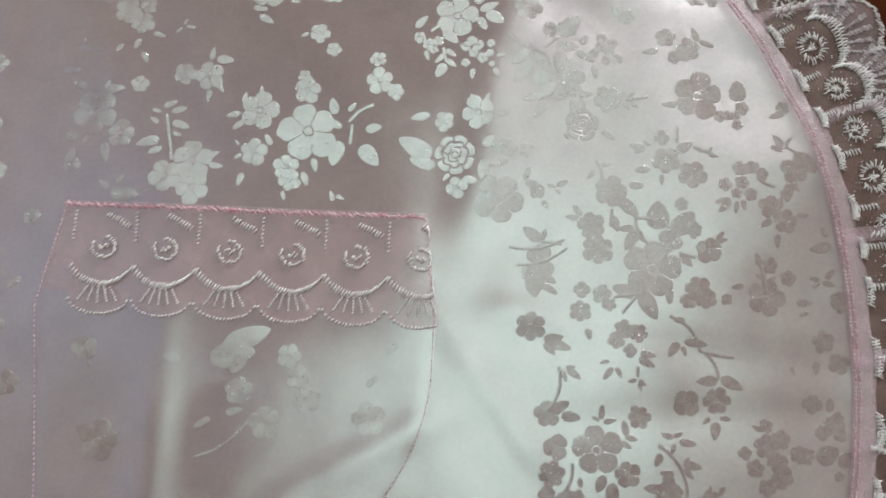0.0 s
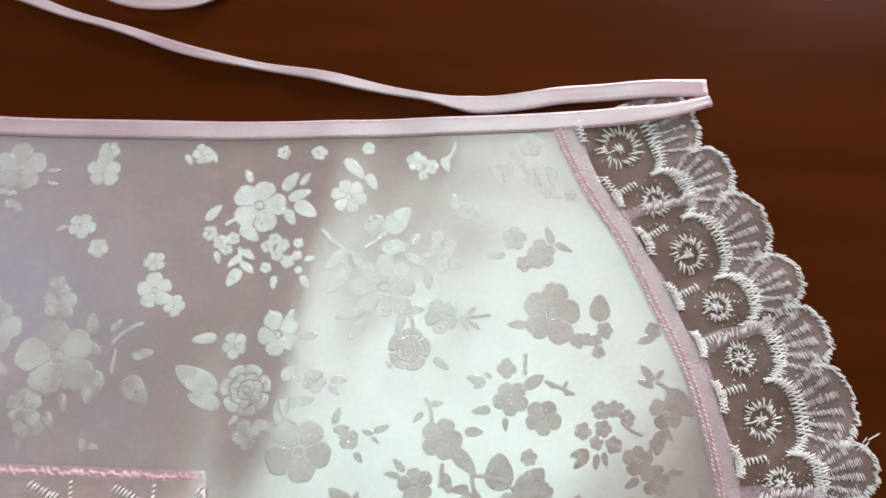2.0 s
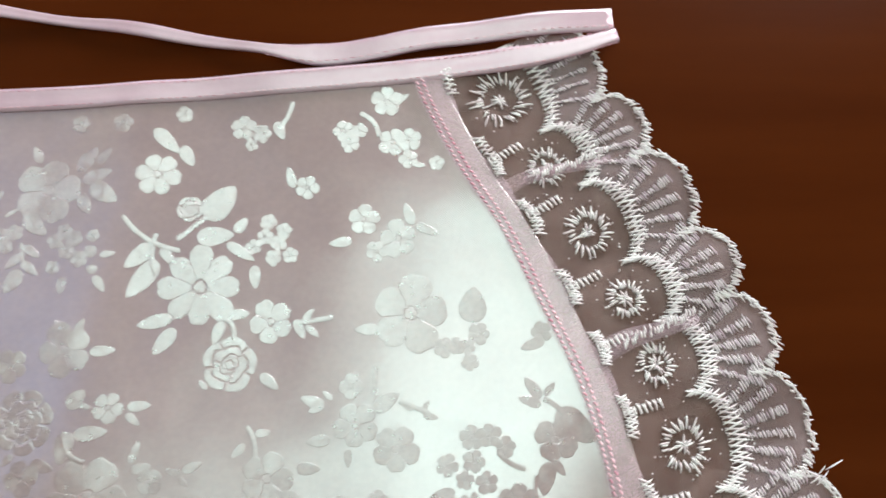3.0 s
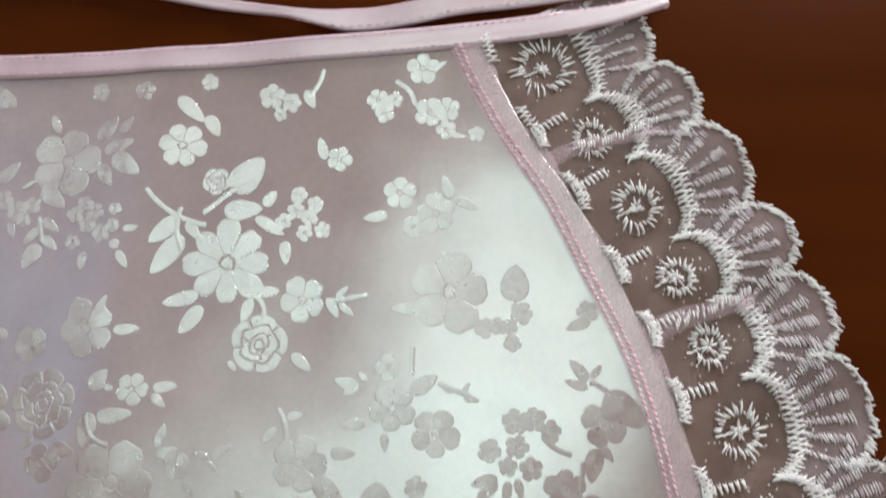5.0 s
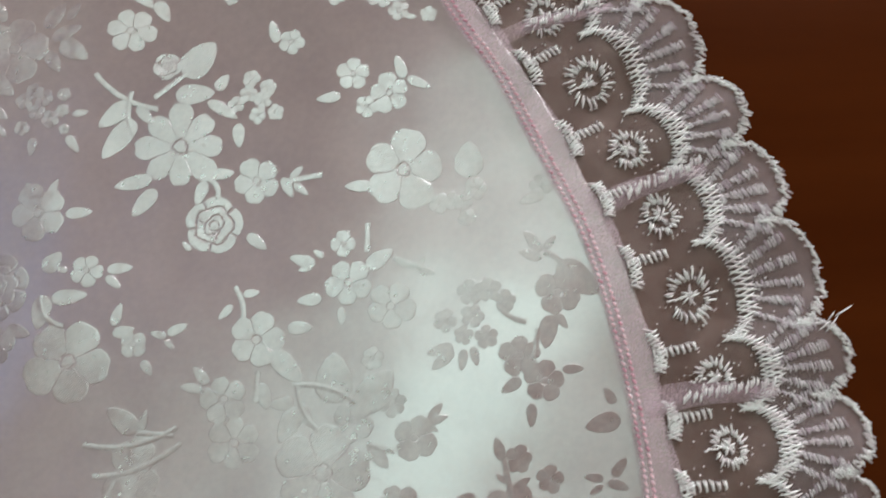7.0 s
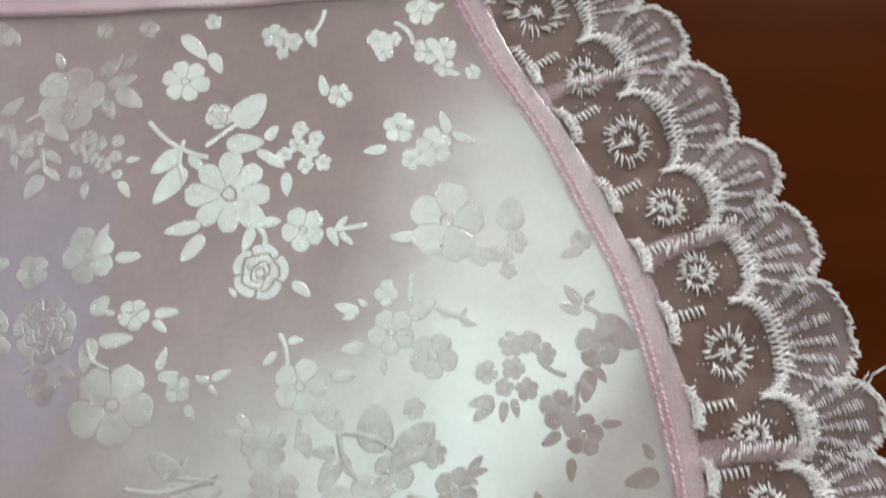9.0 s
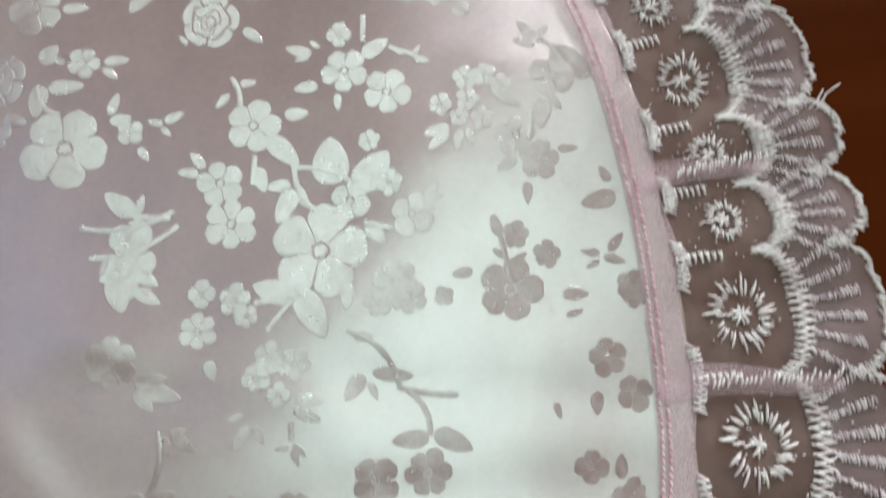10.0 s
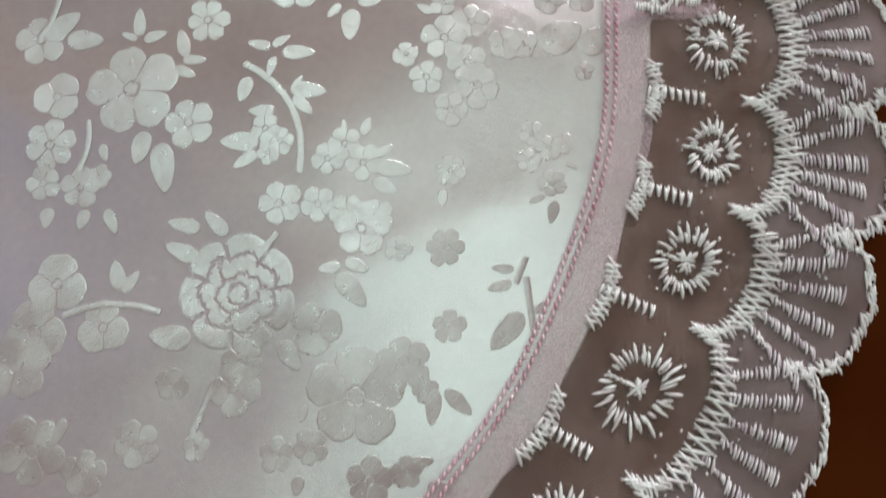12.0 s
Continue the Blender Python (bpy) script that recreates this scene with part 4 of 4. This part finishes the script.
flower(0.1721, -0.1181, 0.0036, 4); leaf(0.1804, -0.1068, 0.1760, -0.1041); flower(0.2032, -0.1180, 0.0042, 4); leaf(0.2086, -0.1195, 0.2196, -0.1142, 0.85); leaf(0.2196, -0.1220, 0.2266, -0.1156, 0.8); flower(0.1906, -0.1288, 0.0060); flower(0.1827, -0.1347, 0.0045); flower(0.2191, -0.1273, 0.0027); flower(0.1814, -0.1514, 0.0041, 6); leaf(0.1789, -0.1563, 0.1784, -0.1609, 0.6); flower(0.1782, -0.1714, 0.0049, 6)
rose(0.1231, -0.1788, 0.0158); leaf(0.1136, -0.1608, 0.1052, -0.1582); leaf(0.1127, -0.1687, 0.1041, -0.1643); leaf(0.1208, -0.1630, 0.1153, -0.1565); stem(0.1343, -0.1637, 0.1295, -0.1693, 0); flower(0.1568, -0.1647, 0.0071); leaf(0.1509, -0.1742, 0.1447, -0.1743, 0.55); leaf(0.1520, -0.1728, 0.1578, -0.1759, 0.55); leaf(0.1500, -0.1760, 0.1564, -0.1849, 0.55); flower(0.1660, -0.1707, 0.0035); flower(0.1433, -0.1893, 0.0070, 3); leaf(0.1340, -0.1922, 0.1380, -0.1997, 0.65); leaf(0.1100, -0.1898, 0.0992, -0.1877, 0.65)
flower(0.0750, -0.1725, 0.0082, 3); stem(0.0765, -0.1808, 0.1023, -0.1822, 0.1); leaf(0.0917, -0.1750, 0.0903, -0.1674, 0.6); leaf(0.0924, -0.1758, 0.0968, -0.1706); flower(0.0689, -0.1846, 0.0088, 3); flower(0.0870, -0.1849, 0.0066, 3); flower(0.1208, -0.2036, 0.0070, 4); flower(0.1238, -0.1964, 0.0056, 3); stem(0.1147, -0.2028, 0.1091, -0.2144, 0); flower(0.0952, -0.2154, 0.0061); flower(0.1105, -0.2173, 0.0038); flower(0.1045, -0.2006, 0.0044, 4); flower(0.1314, -0.2203, 0.0046); flower(0.1401, -0.2191, 0.0046); leaf(0.1368, -0.2258, 0.1358, -0.2305, 0.75); leaf(0.1392, -0.2087, 0.1381, -0.2127, 0.6)
flower(0.1524, -0.2073, 0.0121); flower(0.1652, -0.1998, 0.0069); flower(0.1775, -0.1919, 0.0043); leaf(0.1726, -0.2075, 0.1710, -0.2160); leaf(0.1754, -0.2077, 0.1812, -0.2140); flower(0.1639, -0.2269, 0.0040); leaf(0.1640, -0.2251, 0.1709, -0.2246); leaf(0.1690, -0.2304, 0.1750, -0.2328, 0.6); flower(0.1545, -0.2282, 0.0057); flower(0.1704, -0.2073, 0.0034)
stem(0.1987, -0.1758, 0.1954, -0.1824, 0); stem(0.1982, -0.1809, 0.1988, -0.1963, 0); leaf(0.1952, -0.1788, 0.1897, -0.1778); leaf(0.1944, -0.1821, 0.1882, -0.1833); leaf(0.1961, -0.1902, 0.1878, -0.1984, 0.55); leaf(0.1994, -0.1900, 0.2036, -0.1876); flower(0.0643, -0.1930, 0.0090, 4); flower(0.0688, -0.2147, 0.0086); leaf(0.0765, -0.2072, 0.0747, -0.2127, 0.6); flower(0.0819, -0.2213, 0.0059)
rose(0.0864, 0.0557, 0.0098); leaf(0.0978, 0.0525, 0.1044, 0.0475); leaf(0.0791, 0.0471, 0.0762, 0.0501)
flower(0.0281, 0.0598, 0.0097); leaf(0.0258, 0.0667, 0.0232, 0.0706); leaf(0.0314, 0.0656, 0.0339, 0.0714); leaf(0.0374, 0.0596, 0.0458, 0.0604)
flower(0.0089, 0.0542, 0.0056)
flower(-0.1943, 0.0532, 0.0136); leaf(-0.1879, 0.0652, -0.1874, 0.0735); leaf(-0.1897, 0.0667, -0.1785, 0.0689); leaf(-0.2015, 0.0678, -0.2109, 0.0742); flower(-0.1771, 0.0410, 0.0081); leaf(-0.1973, 0.0399, -0.1995, 0.0333); leaf(-0.1867, 0.0356, -0.1844, 0.0243); flower(-0.1695, 0.0710, 0.0050)
stem(-0.1518, 0.0536, -0.1459, 0.0264, 0); leaf(-0.1553, 0.0551, -0.1604, 0.0564); leaf(-0.1541, 0.0584, -0.1464, 0.0620); leaf(-0.1488, 0.0554, -0.1405, 0.0581); leaf(-0.1560, 0.0485, -0.1613, 0.0515); leaf(-0.1480, 0.0489, -0.1379, 0.0462); leaf(-0.1547, 0.0388, -0.1671, 0.0349); leaf(-0.1524, 0.0341, -0.1599, 0.0298); leaf(-0.1471, 0.0424, -0.1421, 0.0411)
flower(-0.1338, 0.0270, 0.0112); flower(-0.1484, 0.0167, 0.0092); flower(-0.1325, 0.0112, 0.0098); leaf(-0.1246, 0.0291, -0.1186, 0.0326); leaf(-0.1239, 0.0243, -0.1159, 0.0238); leaf(-0.1379, 0.0332, -0.1384, 0.0380)
leaf(-0.1811, 0.0084, -0.1867, 0.0136); leaf(-0.1767, 0.0119, -0.1726, 0.0163); leaf(-0.1793, 0.0070, -0.1630, 0.0054, 0.6)
flower(-0.1437, 0.0788, 0.0067); flower(-0.1290, 0.0777, 0.0087); leaf(-0.1253, 0.0879, -0.1155, 0.0876, 0.6); leaf(-0.1286, 0.0877, -0.1276, 0.0952); leaf(-0.1279, 0.0695, -0.1286, 0.0619); leaf(-0.1235, 0.0730, -0.1197, 0.0676)
flower(-0.1819, 0.1162, 0.0076); flower(-0.1726, 0.1097, 0.0068); flower(-0.1697, 0.1200, 0.0048); flower(-0.1805, 0.1300, 0.0076); leaf(-0.1823, 0.0956, -0.1856, 0.0905); leaf(-0.1729, 0.0994, -0.1752, 0.0925); leaf(-0.1651, 0.1031, -0.1582, 0.1017); leaf(-0.1701, 0.0910, -0.1668, 0.0845)
leaf(-0.2087, 0.0929, -0.2001, 0.0915); leaf(-0.2056, 0.0947, -0.2055, 0.0981); leaf(-0.1490, 0.1071, -0.1519, 0.1036); leaf(-0.1477, 0.1089, -0.1448, 0.1124); leaf(-0.1458, 0.1079, -0.1402, 0.1068); leaf(-0.1025, 0.1156, -0.0940, 0.1109); leaf(-0.1064, 0.1206, -0.0981, 0.1192)
flower(-0.0571, 0.0956, 0.0045); flower(-0.0661, 0.1053, 0.0060); leaf(-0.0724, 0.1051, -0.0770, 0.1025); flower(-0.0309, 0.0902, 0.0046); flower(-0.0289, 0.0772, 0.0078); flower(-0.0196, 0.0711, 0.0051); leaf(-0.0366, 0.0768, -0.0334, 0.0754)
flower(-0.0977, 0.0578, 0.0112); leaf(-0.0973, 0.0676, -0.0977, 0.0725); leaf(-0.1077, 0.0622, -0.1062, 0.0682); leaf(-0.1086, 0.0557, -0.1164, 0.0537); leaf(-0.1065, 0.0510, -0.1123, 0.0458)
flower(-0.0687, 0.0464, 0.0168); flower(-0.0705, 0.0705, 0.0078); flower(-0.0729, 0.0785, 0.0039); leaf(-0.0849, 0.0423, -0.0828, 0.0520); leaf(-0.0649, 0.0307, -0.0626, 0.0229)
flower(-0.0990, 0.0330, 0.0078); leaf(-0.1079, 0.0364, -0.1099, 0.0395); leaf(-0.1058, 0.0317, -0.1101, 0.0282); leaf(-0.0891, 0.0373, -0.0929, 0.0435); leaf(-0.1045, 0.0206, -0.1067, 0.0126)
flower(-0.0799, 0.0251, 0.0071); flower(-0.0775, 0.0173, 0.0064); leaf(-0.0703, 0.0224, -0.0671, 0.0148); leaf(-0.0809, 0.0109, -0.0797, 0.0057)
leaf(-0.0535, 0.0567, -0.0560, 0.0662, 0.6); leaf(-0.0459, 0.0587, -0.0417, 0.0637); stem(-0.0453, 0.0523, -0.0316, 0.0625, 0.1); leaf(-0.0496, 0.0489, -0.0578, 0.0533); leaf(-0.0356, 0.0480, -0.0265, 0.0501, 0.6); leaf(-0.0504, 0.0409, -0.0538, 0.0271, 0.7); leaf(-0.0378, 0.0384, -0.0277, 0.0279, 0.7); stem(-0.0436, 0.0508, -0.0441, 0.0396, 0)
leaf(0.0023, 0.0342, -0.0162, 0.0436, 0.55); leaf(0.0044, 0.0281, -0.0097, 0.0320, 0.5); leaf(0.0005, 0.0577, -0.0101, 0.0557); leaf(-0.0518, 0.0064, -0.0539, 0.0124); leaf(-0.0505, 0.0095, -0.0457, 0.0076)
leaf(-0.1052, -0.0770, -0.0807, -0.0664, 0.5); leaf(-0.1121, -0.0834, -0.0883, -0.0787, 0.6); leaf(-0.1006, -0.0899, -0.0922, -0.0849); flower(-0.0687, -0.0802, 0.0068); flower(-0.0630, -0.0913, 0.0062); flower(-0.0949, -0.0996, 0.0077); leaf(-0.1096, -0.1151, -0.1180, -0.1200); flower(-0.0797, -0.1155, 0.0085); stem(-0.1160, -0.1354, -0.0887, -0.1149, -0.1); leaf(-0.1010, -0.1115, -0.0923, -0.1094); flower(-0.1835, -0.0812, 0.0071); leaf(-0.1809, -0.0885, -0.1786, -0.0927); flower(-0.1699, -0.1299, 0.0110); leaf(-0.1829, -0.1252, -0.1725, -0.1230); leaf(-0.1287, -0.0847, -0.1382, -0.0824); flower(-0.0574, -0.1024, 0.0076); leaf(-0.0259, -0.0943, -0.0206, -0.0881); flower(-0.0243, -0.1110, 0.0090); leaf(-0.0157, -0.0763, -0.0104, -0.0702)
leaf(-0.2678, 0.1051, -0.2574, 0.1089); flower(-0.2545, 0.0431, 0.0067); flower(-0.2236, -0.0091, 0.0050); leaf(-0.2167, 0.0783, -0.2062, 0.0793, 0.5); leaf(-0.2071, 0.0218, -0.2050, 0.0322); flower(-0.2067, 0.0392, 0.0037); flower(-0.2043, 0.0219, 0.0051); flower(-0.2550, 0.0811, 0.0053); flower(-0.2468, 0.0169, 0.0051); leaf(-0.2254, -0.0436, -0.2313, -0.0505); flower(-0.2385, -0.0706, 0.0071); flower(-0.2251, -0.1020, 0.0069)
flower(0.1398, 0.1542, 0.0058); leaf(0.144, 0.1543, 0.1481, 0.157); flower(0.0625, 0.1491, 0.0033)
flower(-0.0991, 0.1320, 0.0113); leaf(-0.0859, 0.1311, -0.0807, 0.1314); leaf(-0.0850, 0.1256, -0.0797, 0.1246); flower(-0.0599, 0.1323, 0.0075); flower(-0.0587, 0.1421, 0.0049); flower(-0.0153, 0.1426, 0.0049); leaf(-0.0232, 0.1422, -0.0199, 0.1368); leaf(-0.0115, 0.1442, -0.0084, 0.1387)
leaf(-0.1639, 0.1371, -0.1590, 0.1257, 0.6); flower(-0.1634, 0.1448, 0.0047); flower(-0.1861, 0.1328, 0.0067); flower(-0.1947, 0.1256, 0.0047)
flower(0.0136, 0.1189, 0.0125); leaf(0.0087, 0.1298, 0.0058, 0.1362, 0.5); leaf(0.0242, 0.1267, 0.0302, 0.1355, 0.6); leaf(0.0321, 0.1293, 0.0361, 0.1355, 0.5); leaf(0.027, 0.1224, 0.0372, 0.1267, 0.5); leaf(0.0304, 0.1207, 0.0404, 0.1147, 0.65); leaf(0.0261, 0.1174, 0.0307, 0.11, 0.6); stem(-0.0013, 0.1088, 0.0029, 0.1119, 0)
flower(-0.0076, 0.1047, 0.0036); flower(-0.0024, 0.1005, 0.0036); flower(0.0033, 0.1026, 0.0032); flower(0.0009, 0.0971, 0.0028); leaf(0.0060, 0.1088, 0.0147, 0.1020, 0.6); leaf(-0.0038, 0.0964, -0.0018, 0.0904, 0.5); stem(0.0063, 0.0985, 0.0086, 0.0894, 0); leaf(0.0078, 0.0975, 0.0138, 0.0934, 0.5); leaf(0.0071, 0.0945, 0.0022, 0.0890, 0.5); leaf(0.0084, 0.0914, 0.0142, 0.0869, 0.5); leaf(0.0078, 0.0884, 0.0031, 0.0804, 0.7); leaf(-0.0102, 0.1109, -0.0038, 0.1182, 0.5)
flower(0.0223, 0.1032, 0.0030); flower(0.0193, 0.0995, 0.0030); flower(0.0266, 0.1003, 0.0032); flower(0.024, 0.0957, 0.0030); flower(0.0292, 0.0928, 0.0032); flower(0.0334, 0.1016, 0.0024); flower(0.0333, 0.0957, 0.0024); leaf(0.037, 0.0943, 0.0421, 0.0953, 0.5); flower(0.0196, 0.0896, 0.0026); leaf(0.0239, 0.0861, 0.0235, 0.08, 0.6); flower(0.0345, 0.0891, 0.0019); leaf(0.0357, 0.0867, 0.0397, 0.081, 0.5)
flower(0.0548, 0.125, 0.0081, 6); leaf(0.052, 0.143, 0.0614, 0.1342, 0.45); leaf(0.0627, 0.1364, 0.0672, 0.1289, 0.6); flower(0.0226, 0.1452, 0.0033); flower(0.0395, 0.1453, 0.0037)
rose(0.0677, 0.1121, 0.0049); leaf(0.0739, 0.1089, 0.0835, 0.1207, 0.75); leaf(0.0713, 0.1015, 0.0843, 0.1026, 0.6); stem(0.064, 0.1005, 0.0749, 0.11, 0.0); leaf(0.0852, 0.1036, 0.089, 0.1089, 0.7); stem(0.0438, 0.1089, 0.0656, 0.0963, -0.1); stem(0.0563, 0.1026, 0.0577, 0.0871, -0.1)
leaf(0.0556, 0.0984, 0.0462, 0.0901, 0.55); leaf(0.0574, 0.0922, 0.048, 0.0793, 0.5); leaf(0.0586, 0.097, 0.064, 0.0912, 0.5); flower(0.0738, 0.0830, 0.0142, 8); leaf(0.0645, 0.0719, 0.0527, 0.0689, 0.45); leaf(0.066, 0.0679, 0.0592, 0.059, 0.55)
stem(0.0841, 0.0718, 0.087, 0.0639, 0.2); leaf(0.0846, 0.0732, 0.0924, 0.0738, 0.55); leaf(0.0828, 0.0708, 0.0802, 0.0629, 0.55); flower(0.1004, 0.0708, 0.0078); leaf(0.1091, 0.0718, 0.1128, 0.0652, 0.5); leaf(0.1121, 0.0718, 0.1159, 0.0758, 0.5); leaf(0.1131, 0.0698, 0.1181, 0.0658, 0.4); stem(0.1111, 0.0708, 0.1229, 0.0728, 0.0)
spray(0.0994, 0.0994, 0.0090); leaf(0.0931, 0.0911, 0.094, 0.0829, 0.55); leaf(0.0824, 0.0994, 0.0927, 0.0932, 0.35); flower(0.1109, 0.1207, 0.0045); leaf(0.1058, 0.1207, 0.1036, 0.1283, 0.5)
flower(0.1328, 0.1085, 0.0057); flower(0.1455, 0.1015, 0.0069); leaf(0.1506, 0.1068, 0.1476, 0.1147, 0.5); leaf(0.1516, 0.1068, 0.1597, 0.1032, 0.4); leaf(0.1285, 0.1005, 0.1204, 0.0994); flower(0.1375, 0.0969, 0.0040)
flower(0.0855, 0.1438, 0.0046); flower(0.0929, 0.1415, 0.0037); flower(0.0889, 0.1371, 0.0025); leaf(0.0979, 0.146, 0.1012, 0.1393, 0.6); stem(0.099, 0.1438, 0.1039, 0.1539, -0.1); flower(0.1239, 0.1427, 0.0041); flower(0.1264, 0.1378, 0.0037); flower(0.1301, 0.1427, 0.0029); stem(0.13, 0.1495, 0.1373, 0.1405, 0.15); flower(0.1425, 0.1383, 0.0054); flower(0.1487, 0.1394, 0.0046); flower(0.1487, 0.1316, 0.0037); leaf(0.1507, 0.1295, 0.1549, 0.129); flower(0.159, 0.1301, 0.0029)
flower(0.1504, 0.0743, 0.0134); leaf(0.1724, 0.0717, 0.1727, 0.0839, 0.85); flower(0.1624, 0.0627, 0.0036); flower(0.167, 0.0631, 0.0031); flower(0.1749, 0.0677, 0.0039); flower(0.1709, 0.0631, 0.0027); flower(0.1717, 0.0577, 0.0031); leaf(0.1396, 0.0687, 0.1307, 0.0687, 0.5); flower(0.1966, 0.0686, 0.0039); leaf(0.1975, 0.0656, 0.1895, 0.0626, 0.5)

# the pattern goes on over the rest of the cloth
for gx in range(9):
    for gy in range(12):
        x, y = -0.43 + gx * 0.052 + wobble.uniform(-0.012, 0.012), -0.29 + gy * 0.038 + wobble.uniform(-0.01, 0.01)
        inside = abs(x - MIDDLE) < 0.31 - 0.6 * max(abs(y + 0.06) - 0.13, 0) and y < 0.14
        seen = x > -0.275 and y > -0.16 or x > 0.03
        if inside and not seen:
            flower(x, y, wobble.uniform(0.006, 0.011))
            for k in range(3):
                a = wobble.uniform(0, 6.28)
                leaf(x + 0.013 * math.cos(a), y + 0.013 * math.sin(a), x + 0.021 * math.cos(a + 0.2), y + 0.021 * math.sin(a + 0.2))
# -- end of motifs --
